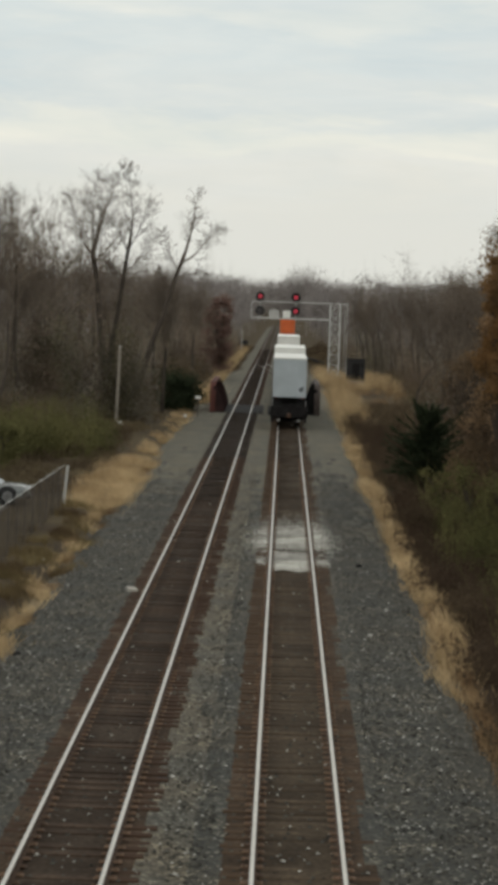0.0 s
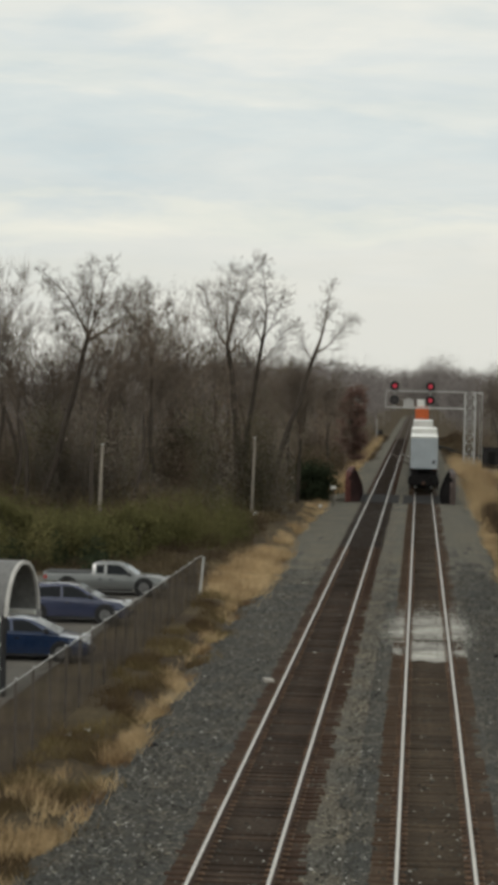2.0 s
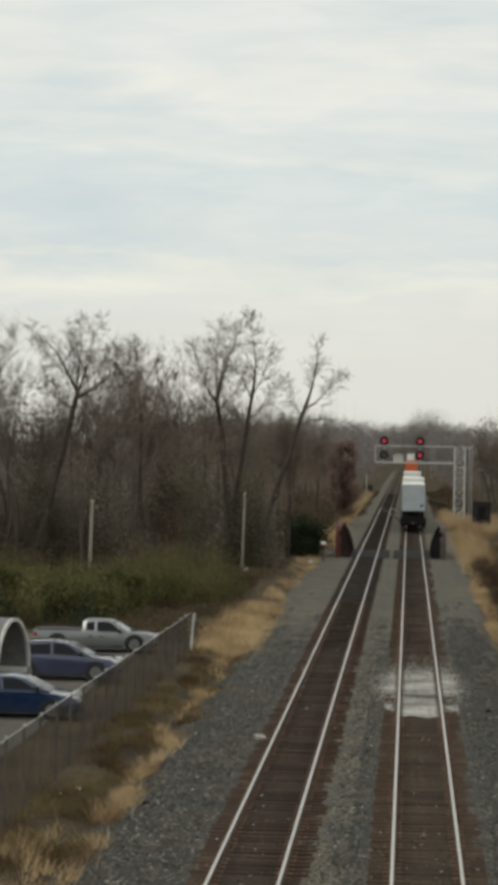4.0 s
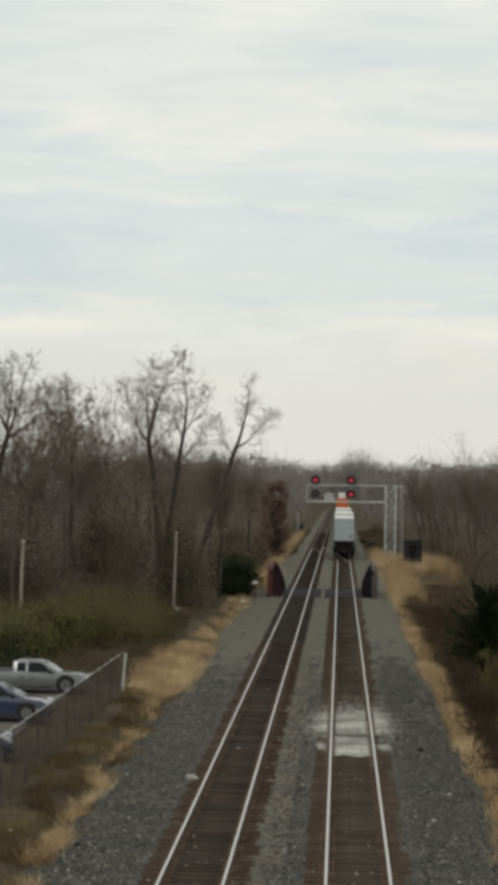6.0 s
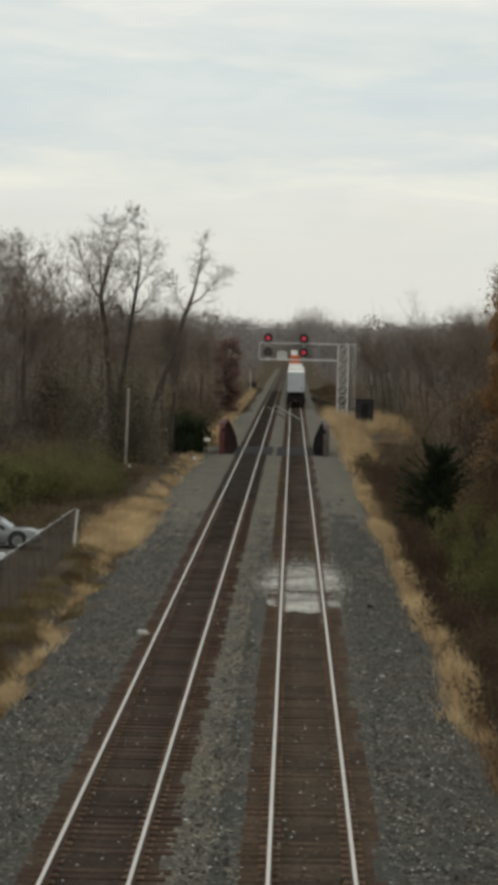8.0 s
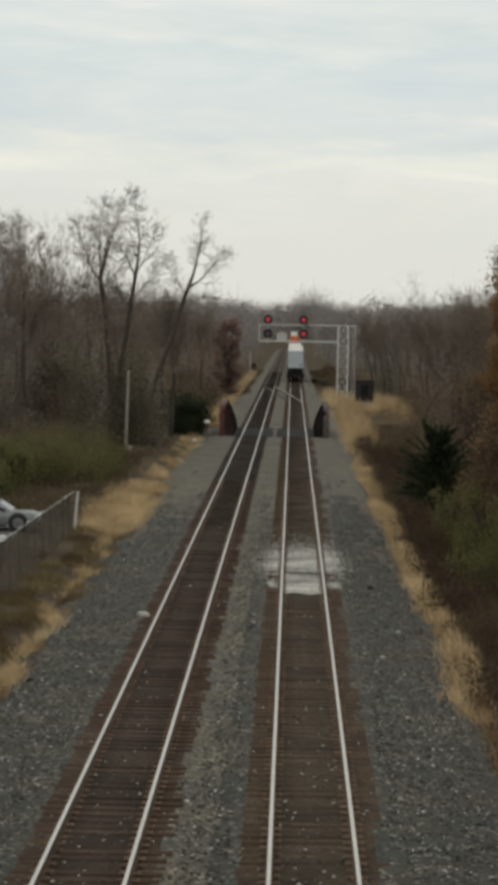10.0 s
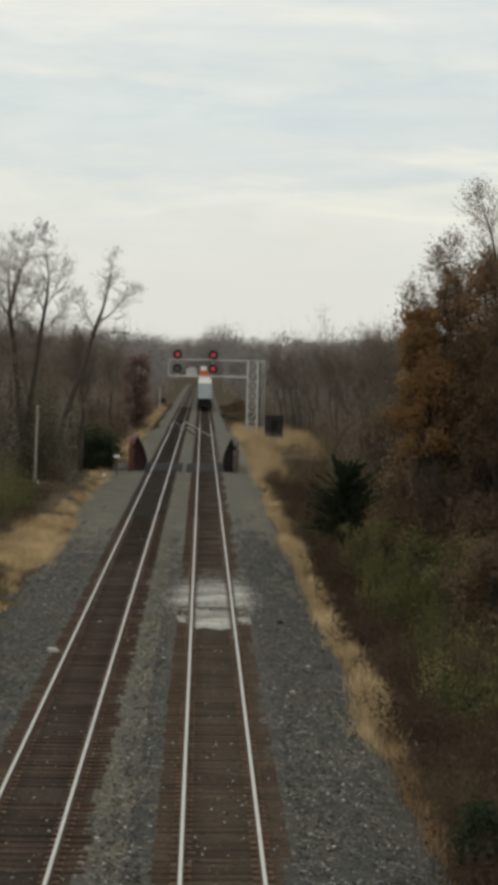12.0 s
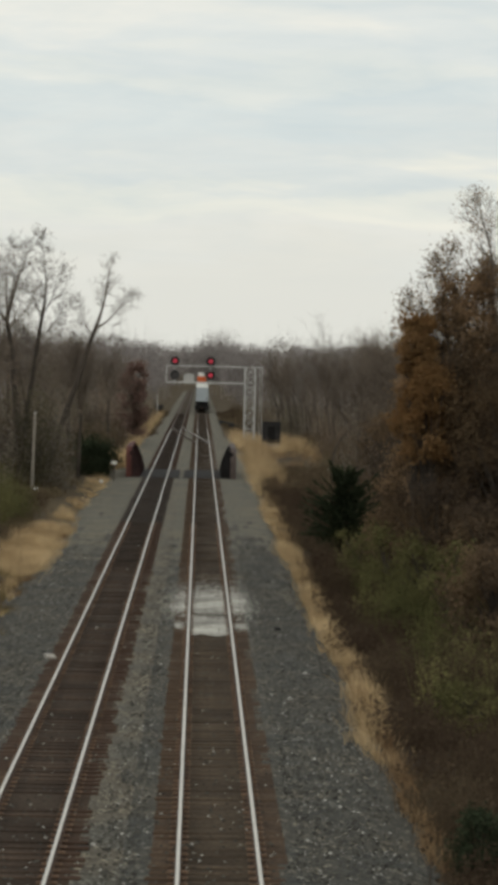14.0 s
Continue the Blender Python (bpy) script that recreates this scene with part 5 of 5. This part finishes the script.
# hero trees on the left
bare_tree(31, (-13.5, 170, soil(-13.5, 170)), 12.7, (-1.6, 0), 2.25, 0.30, 5, 0.6, 0.02, "tall leafless tree with a broad fan of fine branches",
          limbs=((1.0, -44, 4.9, 0.42), (0.97, -20, 6.4, 0.48), (1.0, -2, 7.0, 0.55), (0.98, 15, 5.8, 0.45), (0.95, 40, 4.2, 0.35), (0.84, -55, 3.0, 0.26)))
bare_tree(38, (-14.4, 172, soil(-14.4, 172)), 13.4, (1.9, 0), 2.5, 0.24, 5, 0.55, 0.02, "tall slender leafless tree leaning slightly",
          limbs=((1.0, 9, 6.2, 0.62), (0.97, -24, 4.0, 0.32), (0.99, 32, 4.0, 0.32), (0.86, 58, 3.6, 0.28), (0.80, -48, 2.6, 0.22)))
bare_tree(33, (-12.2, 168, soil(-12.2, 168)), 12.6, (4.2, 0), 1.9, 0.25, 5, 0.6, 0.0, "leaning leafless tree with a few crooked limbs",
          limbs=((1.0, 22, 4.9, 0.60), (0.97, 62, 4.1, 0.42), (0.92, -14, 3.2, 0.28), (0.88, 74, 2.4, 0.24), (0.80, -40, 2.2, 0.2)))
bare_tree(36, (-26.4, 150, soil(-26.4, 150)), 12.8, (3.3, 0), 1.7, 0.27, 5, 0.68, 0.0, "gnarled leafless tree with crooked spreading limbs",
          limbs=((1.0, -16, 5.4, 0.55), (0.99, 14, 5.6, 0.48), (0.97, 52, 5.6, 0.52), (0.92, -52, 3.4, 0.3), (1.0, 34, 4.0, 0.3), (0.85, 70, 3.0, 0.26), (1.0, -32, 4.6, 0.34), (1.0, 0, 5.2, 0.4), (0.95, 22, 4.6, 0.3), (0.98, 64, 4.4, 0.32), (0.9, -22, 3.4, 0.26)))
bare_tree(41, (-18.4, 150, soil(-18.4, 150)), 11.5, (-0.2, 0), 2.2, 0.17, 5, 0.55, 0.03, "leafless tree with a dense crown of twigs",
          limbs=((1.0, -3, 4.6, 0.6), (0.95, -26, 4.0, 0.42), (0.97, 24, 4.2, 0.42), (0.82, 44, 3.0, 0.32), (0.8, -42, 3.0, 0.32), (0.66, 30, 2.4, 0.25)))
bare_tree(43, (-29.5, 150, soil(-29, 150)), 8.0, (0.5, 0), 2.1, 0.17, 5, 0.5, 0.05, "leafless tree with a dense crown of twigs", stems=1)

# single bare trees that break the skyline
mids = random.Random(77)
TWIGGY = "leafless grey tree with a rounded crown of fine twigs"
for k, (x, y, bole, top) in enumerate(((-12.5, 205, 6.5, 2.2), (-16.5, 190, 7.5, 2.2), (-20.5, 182, 7.0, 2.3), (-25.5, 176, 7.5, 2.2), (-29.0, 188, 8.0, 2.3), (-17.5, 235, 7.5, 2.4), (-10.5, 250, 5.5, 2.0), (-9.8, 178, 5.5, 1.9), (-26.5, 158, 6.5, 2.0),
                                       (12.8, 168, 6.0, 1.9), (15.5, 182, 6.8, 2.1), (17.5, 205, 7.2, 2.2), (19.5, 235, 7.6, 2.4), (13.5, 152, 5.6, 1.9), (16.5, 262, 6.6, 2.3), (14.2, 174, 7.2, 2.1), (11.6, 158, 5.4, 1.8), (18.0, 188, 7.6, 2.2))):
    bare_tree(300 + k, (x, y, soil(x, y)), bole, (mids.uniform(-0.6, 0.6), 0), top * 0.85, 0.17, 5, 0.55, 0.02, TWIGGY, stems=3, group="bare trees at the wood's edge")

# oaks on the right, still holding orange leaves
bare_tree(51, (11.3, 96, soil(11.3, 96)), 11.0, (-0.2, 0), 2.1, 0.22, 5, 0.6, 0.03, "bare-topped oak holding some orange-brown leaves", leaves=M_oak, leaf_n=6500, leaf_size=0.075,
          limbs=((1.0, -8, 4.6, 0.5), (0.95, -34, 3.6, 0.4), (0.97, 20, 4.8, 0.45), (0.88, 44, 3.6, 0.35), (0.86, -28, 2.4, 0.28)))
bare_tree(52, (12.8, 95, soil(12.8, 95)), 11.9, (0.1, 0), 2.5, 0.26, 5, 0.6, 0.03, "tall leafless oak with a few brown leaves", leaves=M_oak, leaf_n=6500, leaf_size=0.075,
          limbs=((1.0, -4, 6.0, 0.55), (0.96, -30, 4.6, 0.42), (0.97, 26, 5.0, 0.42), (0.84, -50, 3.4, 0.3), (0.84, 46, 3.6, 0.3)))
bare_tree(53, (11.0, 108, soil(11, 108)), 6.0, (-0.3, 0), 1.9, 0.17, 5, 0.5, 0.05, "slender leafless tree behind the oak", stems=1)
bare_tree(54, (12.9, 142, soil(12.9, 142)), 5.5, (-0.3, 0), 1.9, 0.16, 5, 0.5, 0.05, "leafless tree with a dense crown of twigs", stems=1)


def leafy_tree(name, seed, at, height, width, mat, n, size, label, category="tree", low=0.2, clumps_n=16):
    """A trunk with limbs and a crown of leaf clumps with gaps."""
    r = np.random.default_rng(seed)
    t = thing(name, label, category, at)
    g = Grower(seed)
    g.limb(Vector((0, 0, -0.4)), Vector((0, 0, height * 0.5)), 0.16, 0.1, 6)
    clumps = []
    for k in range(clumps_n):
        a, h = r.uniform(0, 6.28), r.uniform(low, 0.95)
        w = width * (1 - 2.2 * abs(h - 0.52) ** 2) * r.uniform(0.3, 1.0)
        c = Vector((math.cos(a) * w, math.sin(a) * w, h * height))
        g.limb(Vector((0, 0, h * height * 0.55)), c, 0.05, 0.015, 3)
        clumps.append((c, width * r.uniform(0.25, 0.5) * (16 / clumps_n) ** 0.2))
    mesh_part("trunk", soup("trunk", as_tris(g.tris)), M_bark, t)
    pts = np.concatenate([np.array(c)[None, :] + r.normal(0, 0.62, size=(n // clumps_n, 3)) * np.array((w, w, w * 0.9))[None, :] for c, w in clumps])
    mesh_part("crown", soup("crown", flecks(pts, size, r)), mat, t)
    return t


leafy_tree("tree", 61, (9.4, 94, soil(9.4, 94)), 13.3, 1.0, M_orange, 15000, 0.11, "oak clothed in rust-orange autumn leaves", low=0.56, clumps_n=60)
leafy_tree("tree", 63, (9.9, 93, soil(9.9, 93)), 11.0, 1.2, M_orange, 9000, 0.11, "oak clothed in rust-orange autumn leaves", low=0.62, clumps_n=40)
OAK = "oak thick with faded brown-orange leaves"
for k, (x, y, h, w, n) in enumerate(((10.5, 96.5, 14.3, 1.2, 13000), (11.6, 95, 15.4, 1.5, 17000), (13.0, 96, 16.2, 1.9, 17000), (15.8, 95, 16.0, 2.6, 12000), (9.6, 99, 10.6, 1.5, 9000))):
    leafy_tree("tree", 230 + k, (x, y, soil(x, y)), h, w, M_oak, n, 0.11, OAK, low=0.25, clumps_n=80)
VINE = "tree smothered in dead brown vines and leaves"
for k, (x, y, h, w) in enumerate(((11.6, 93, 12.0, 1.9), (13.3, 92, 13.0, 2.2), (10.6, 98, 9.5, 2.0), (12.6, 88, 11.0, 2.2), (15.0, 86, 12.0, 2.6), (11.6, 106, 9.5, 2.2), (14.5, 104, 12.0, 2.6), (10.8, 122, 8.0, 2.2), (9.9, 90, 6.0, 1.9), (9.4, 98, 5.0, 1.8), (11.4, 84, 5.5, 2.0), (10.6, 76, 4.2, 1.8), (12.6, 78, 6.5, 2.0))):
    leafy_tree("tree", 200 + k, (x, y, soil(x, y)), h, w, M_vine, 18000 if x < 14 and h > 9 else 9000, 0.11, VINE, low=0.03, clumps_n=80)
for k, (x, y) in enumerate(((9.1, 101),)):
    leafy_tree("bush", 250 + k, (x, y, soil(x, y)), 2.6, 0.9, M_oak, 2600, 0.1, "bush with russet autumn leaves", "bush", low=0.1, clumps_n=24)
OLIVE = "rounded olive-green bush among brown weeds"
bushes = random.Random(12)
for k in range(16):  # beyond the parking lot
    x, y = -15.0 - 1.25 * k + bushes.uniform(-0.5, 0.5), bushes.uniform(109, 121)
    leafy_tree("bush", 260 + k, (x, y, soil(x, y)), bushes.uniform(1.8, 3.7), bushes.uniform(1.0, 1.7), M_green, 4200, 0.11, OLIVE, "bush", low=0.05, clumps_n=22)
for k, (x, y, h) in enumerate(((8.1, 92, 4.0), (8.9, 86, 4.2), (9.6, 82, 4.0), (7.6, 101, 3.2), (7.9, 62, 1.3))):  # on the bank
    leafy_tree("bush", 280 + k, (x, y, soil(x, y)), h, 1.15, M_green, 4200, 0.085, OLIVE, "bush", low=0.05, clumps_n=26)
leafy_tree("tree", 62, (-7.9, 262, soil(-8, 262)), 10.6, 1.75, M_red, 7500, 0.2, "small tree with dull dark red leaves", low=0.08, clumps_n=50)


def cedar(seed, at, height, width, label, n=420):
    r = np.random.default_rng(seed)
    rr = random.Random(seed)
    t = thing("cedar", label, "evergreen tree", at)
    g = Grower(seed)
    g.limb(Vector((0, 0, -0.3)), Vector((0, 0, height * 0.95)), 0.12, 0.02, 6)
    mesh_part("trunk", soup("trunk", as_tris(g.tris)), M_bark, t)
    rows = []
    for k in range(n):
        h = rr.random() ** 1.1
        w = width * (0.35 + 0.95 * math.sin(min(1.0, 0.22 + h * 0.9) * 3.0)) * rr.choice((0.35, 0.55, 0.75, 0.9, 1.2))
        a = rr.uniform(0, 6.283)
        p0, d = Vector((0, 0, h * height * 0.78)), Vector((math.cos(a), math.sin(a), rr.uniform(-0.1, 0.8) + 0.7 * h * h))
        m = 46
        u = r.random((m, 1)) ** 0.7
        pts = np.array(p0)[None, :] + (0.1 + 0.9 * u) * (np.array(d) * w)[None, :]
        way = np.array(d)[None, :] + r.normal(0, 0.75, size=(m, 3)) * (1.25 - u)
        way *= (0.3 * r.uniform(0.6, 1.3, size=(m, 1))) / np.linalg.norm(way, axis=1, keepdims=True)
        side = np.cross(way, r.normal(size=(m, 3)))
        side *= 0.045 / np.linalg.norm(side, axis=1, keepdims=True)
        rows.append(np.stack([pts - side, pts + side, pts + way], axis=1))
    mesh_part("foliage", soup("foliage", np.concatenate(rows)), M_cedar, t)
    return t


cedar(71, (7.85, 116, soil(7.8, 116)), 5.6, 1.55, "dark green cedar with upswept ragged boughs", n=330)
leafy_tree("bush", 72, (5.6, 41.5, soil(5.6, 41)), 1.4, 0.62, M_cedar, 7000, 0.06, "low dark green juniper bush on the bank", "bush", low=0.1, clumps_n=30)
leafy_tree("bush", 73, (-8.9, 186, soil(-8.9, 186)), 3.0, 2.0, M_cedar, 9000, 0.16, "rounded dark evergreen bush beside the bridge", "bush", low=0.05)


# brush: thickets of stems and dead leaves, cut into clumps
def thicket(name, seed, clumps, mat, per, leaf, label, stem=0.22, category="brush"):
    r = np.random.default_rng(seed)
    rows = []
    for x, y, w, h in clumps:
        z = soil(x, y)
        n = int(per * (0.6 + 0.8 * r.random()))
        rows.append(flecks(ball_points(n, r, (x, y, z + h * 0.45), (w, w, h * 0.6), 0.3), leaf, r))
        m = int(n * stem)
        roots = np.column_stack([x + r.normal(0, w * 0.5, m), y + r.normal(0, w * 0.5, m), np.full(m, z - 0.1)])
        rows.append(blades(roots, h * 1.15, 0.016, 0.22, r))
    return tagged(mesh_part(name, soup(name, np.concatenate(rows)), mat), label, category, kind="stuff")


br = random.Random(9)
right = [(5.5 + br.random() ** 1.2 * 10, 33 + 145 * br.random() ** 1.4) for _ in range(640)]
thicket("brush", 81, [(x, y, br.uniform(0.6, 1.3), br.uniform(0.6, 1.4) + 0.16 * (x - 5.6)) for x, y in right], M_bramble, 260, 0.085, "tangled brown leafless brush on the bank")
green = [(6.8 + br.random() * 7, 56 + 62 * br.random()) for _ in range(26)] + [(7.4 + br.random() * 3.4, 78 + 34 * br.random()) for _ in range(90)]
green += [(8.0 + br.random() * 3.6, 80 + 18 * br.random()) for _ in range(24)]
thicket("green_brush", 82, [(x, y, br.uniform(0.6, 1.1), br.uniform(0.9, 1.9) + 0.22 * (x - 5.6)) for x, y in green], M_green, 300, 0.085, "olive-green bushes among the brown brush", 0.1)
rightfar = [(9.0 + br.random() * 12, 130 + 60 * br.random()) for _ in range(110)] + [(14.0 + br.random() * 9, 190 + 110 * br.random()) for _ in range(90)]
thicket("brush", 83, [(x, y, br.uniform(1.0, 2.0), br.uniform(1.2, 3.4)) for x, y in rightfar], M_brush, 220, 0.16, "tangled brown leafless brush under the trees")
low = [(6.5 + br.random() * 7, 195 + 35 * br.random()) for _ in range(60)] + [(-9.8 - br.random() * 24, 104 + 26 * br.random()) for _ in range(170)]
thicket("low_brush", 90, [(x, y, br.uniform(0.7, 1.4), br.uniform(0.35, 0.8)) for x, y in low], M_brush, 170, 0.1, "low brown weeds and brambles")
left = [(-10.5 - br.random() * 28, 128 + 60 * br.random()) for _ in range(330)]
thicket("brush", 84, [(x, y, br.uniform(0.9, 1.8), br.uniform(0.6, 1.2) + (2.0 * br.random() if x < -15 else 0.0)) for x, y in left], M_brush, 240, 0.13, "tangled brown leafless brush under the trees")
leftg = [(-14.5 - br.random() * 20, 108 + 24 * br.random() ** 0.8) for _ in range(130)] + [(-10.8 - br.random() * 5, 122 + 14 * br.random()) for _ in range(40)]
thicket("green_brush", 85, [(x, y, br.uniform(0.7, 1.6), br.uniform(1.0, 2.6) + 1.6 * br.random() ** 2) for x, y in leftg], M_green, 300, 0.11, "olive-green bushes behind the parking lot", 0.08)
# dark shrubs; some are added as the shade between the bushes
leftd = [(-14.5 - br.random() * 20, 106 + 10 * br.random()) for _ in range(36)] + [(-15.5 - br.random() * 16, 112 + 8 * br.random()) for _ in range(22)]
thicket("dark_brush", 87, [(x, y, br.uniform(0.5, 1.1), br.uniform(0.7, 2.2)) for x, y in leftd], M_cedar, 200, 0.12, "dark evergreen shrubs and dark fill for shaded gaps behind the parking lot", 0.08)
leftfar = [(-9.5 - br.random() * 16, 190 + 170 * br.random()) for _ in range(220)] + [(-7.3 - br.random() * 3, 300 + 160 * br.random()) for _ in range(50)] + [(4.6 + br.random() * 4, 320 + 140 * br.random()) for _ in range(50)]
thicket("brush", 86, [(x, y, br.uniform(1.0, 2.0), br.uniform(1.0, 3.2) if abs(x + 1.4) > 8 else 0.7) for x, y in leftfar], M_brush, 200, 0.2, "tangled brown leafless brush along the tracks")


UNDER = [material("grey_brown_understory", c, 0.95, scale=0.16, spread=0.6, fine=0.8, bump=0, vary=0.1, island=0.1, spec=0.05, thin=0.35)
         for c in ((0.170, 0.148, 0.122), (0.142, 0.107, 0.081), (0.180, 0.140, 0.107), (0.128, 0.115, 0.072))]
UNDER_LABEL = ("dense grey saplings among the trees", "dense dark brown saplings and vines among the trees", "dense tan saplings with dead leaves among the trees", "dense olive-brown shrubs among the trees")
for k in range(4):
    under = [(-14 - br.random() * 28, 146 + 130 * br.random() ** 1.3) for _ in range(62)] + [(-9.5 - br.random() * 9, 215 + 190 * br.random()) for _ in range(26)]
    under += [(11.5 + br.random() * 16, 112 + 80 * br.random()) for _ in range(32)] + [(15.0 + br.random() * 12, 190 + 120 * br.random()) for _ in range(24)] + [(9.0 + br.random() * 12, 310 + 110 * br.random()) for _ in range(20)]
    thicket("understory", 188 + k, [(x, y, br.uniform(1.4, 3.0), 2.5 + 9.0 * br.random() ** (2.6 if k == 3 else 1.7)) for x, y in under], UNDER[k], 560, 0.14, UNDER_LABEL[k], 0.015, "undergrowth")


belt = [(-14.6 - br.random() * 20, 150 + 8 * br.random()) for _ in range(42)] + [(-10.5 - br.random() * 20, 159 + 7 * br.random()) for _ in range(26)]
for k in range(3):
    thicket("understory", 195 + k, [(x, y, br.uniform(1.2, 2.4), br.uniform(4.5, 8.6)) for x, y in belt[k::3]], UNDER[(1, 3, 0)[k]], 1500, 0.13, UNDER_LABEL[(1, 3, 0)[k]], 0.01, "undergrowth")


def grass(name, seed, spots, per, tall, mat, label, gate=-0.06):
    r = np.random.default_rng(seed)
    rows = []
    for x, y, w, l in spots:
        n = int(1.6 * per * w * l)
        px, py = x + r.normal(0, w * 0.5, n), y + r.normal(0, l * 0.5, n)
        keep = np.array([noise.noise((a * 0.9, b * 0.35, seed)) + 0.25 * noise.noise((a * 7, b * 3, 1)) > gate for a, b in zip(px, py)])
        px, py = px[keep], py[keep]
        n = len(px)
        pz = np.array([max(soil(a, b), ballast_z(a, b) if -8.2 < a < 5.1 else -9) for a, b in zip(px, py)])
        rows.append(blades(np.column_stack([px, py, pz]), tall, 0.013, 0.5, r))
    return tagged(mesh_part(name, soup(name, np.concatenate(rows)), mat), label, "grass", kind="stuff")


gr = random.Random(3)
strip = [(4.98 + 0.14 * math.sin(y * 0.21) + 0.012 * max(0.0, y - 130) + gr.uniform(-0.2, 0.3), y, gr.uniform(0.35, 0.62) + 0.006 * max(0.0, y - 120), gr.uniform(0.8, 2.2)) for y in np.arange(54, 214, 0.8)]
grass("dry_grass", 91, strip, 150, 0.44, M_grass, "pale dry grass along the edge of the ballast", -0.30)
strip = [(4.98 + gr.uniform(-0.18, 0.18), y, gr.uniform(0.15, 0.32), gr.uniform(0.6, 1.4)) for y in np.arange(33, 70, 0.8)]
grass("russet_grass", 98, strip, 230, 0.34, M_grass_russet, "russet dead grass along the edge of the ballast", -0.3)
spots = [(4.8 + gr.random() * 2.2, 170 + 36 * gr.random(), 0.8, 2.5) for _ in range(34)] + [(5.0 + gr.random() * 9.0, 262 + 46 * gr.random(), 1.1, 4.0) for _ in range(80)] + [(4.9 + gr.random() * 2.4, 200 + 64 * gr.random(), 0.9, 3.0) for _ in range(40)]
grass("dry_grass", 92, spots, 60, 1.5, M_grass, "tall pale dry grass by the signal gantry", 0.13)
spots = [(5.0 + gr.random() * 9.0, 225 + 80 * gr.random(), 1.0, 4.0) for _ in range(30)]
grass("russet_grass", 102, spots, 40, 1.1, M_grass_russet, "russet weeds among the tall dry grass", 0.0)
spots = [(-8.25 + gr.uniform(-1.3, 0.7), 98 + 28 * gr.random(), 0.8, 2.0) for _ in range(64)]
grass("dry_grass", 93, spots, 130, 0.5, M_grass, "pale dry grass past the end of the fence")
spots = [(-8.5 + gr.uniform(-1.1, 0.9), 40 + 58 * gr.random(), 0.7, 1.6) for _ in range(100)]
grass("dull_grass", 94, spots, 170, 0.3, M_grass_dull, "dull brown weedy grass along the fence")
spots = [(-7.55 + gr.uniform(-0.55, 0.30), 38 + 62 * gr.random(), 0.34, 1.3) for _ in range(78)]
grass("dry_grass", 95, spots, 190, 0.36, M_grass, "tufts of pale dry grass along the fence", 0.10)
spots = [(-7.5 + gr.uniform(-0.4, 0.3), 40 + 80 * gr.random(), 0.3, 1.0) for _ in range(40)]
grass("russet_grass", 101, spots, 150, 0.3, M_grass_russet, "russet dead weeds along the ballast", 0.0)
spots = [(-8.35 + gr.uniform(-1.0, 0.6), 29 + 24 * gr.random(), 0.5, 1.1) for _ in range(34)]
grass("dry_grass", 100, spots, 150, 0.34, M_grass, "tufts of pale dry grass along the fence")
spots = [(-7.9 + gr.uniform(-0.8, 0.4), 124 + 60 * gr.random(), 0.5, 1.5) for _ in range(40)]
grass("dry_grass", 96, spots, 80, 0.45, M_grass, "tufts of pale dry grass along the ballast")
spots = [(-7.2 + gr.uniform(-0.9, 0.7), 198 + 14 * gr.random(), 0.7, 2.0) for _ in range(20)] + [(-7.5, y, 0.6, 3) for y in range(240, 420, 9)]
grass("dry_grass", 97, spots, 90, 1.5, M_grass, "tall pale dry grass beyond the bridge")
spots = [(5.6 + 0.016 * (y - 290), y, 0.8, 4) for y in range(290, 480, 9)]
grass("dry_grass", 99, spots, 60, 0.8, M_grass, "tall pale dry grass past the gantry")


# ---- what moves ----
def motions():
    for ob, off in TRAIN:
        walk(ob, [(t, pose(TRACKS[0], y + off, 0)) for t, y in TRAIN_ROWS])


motions()
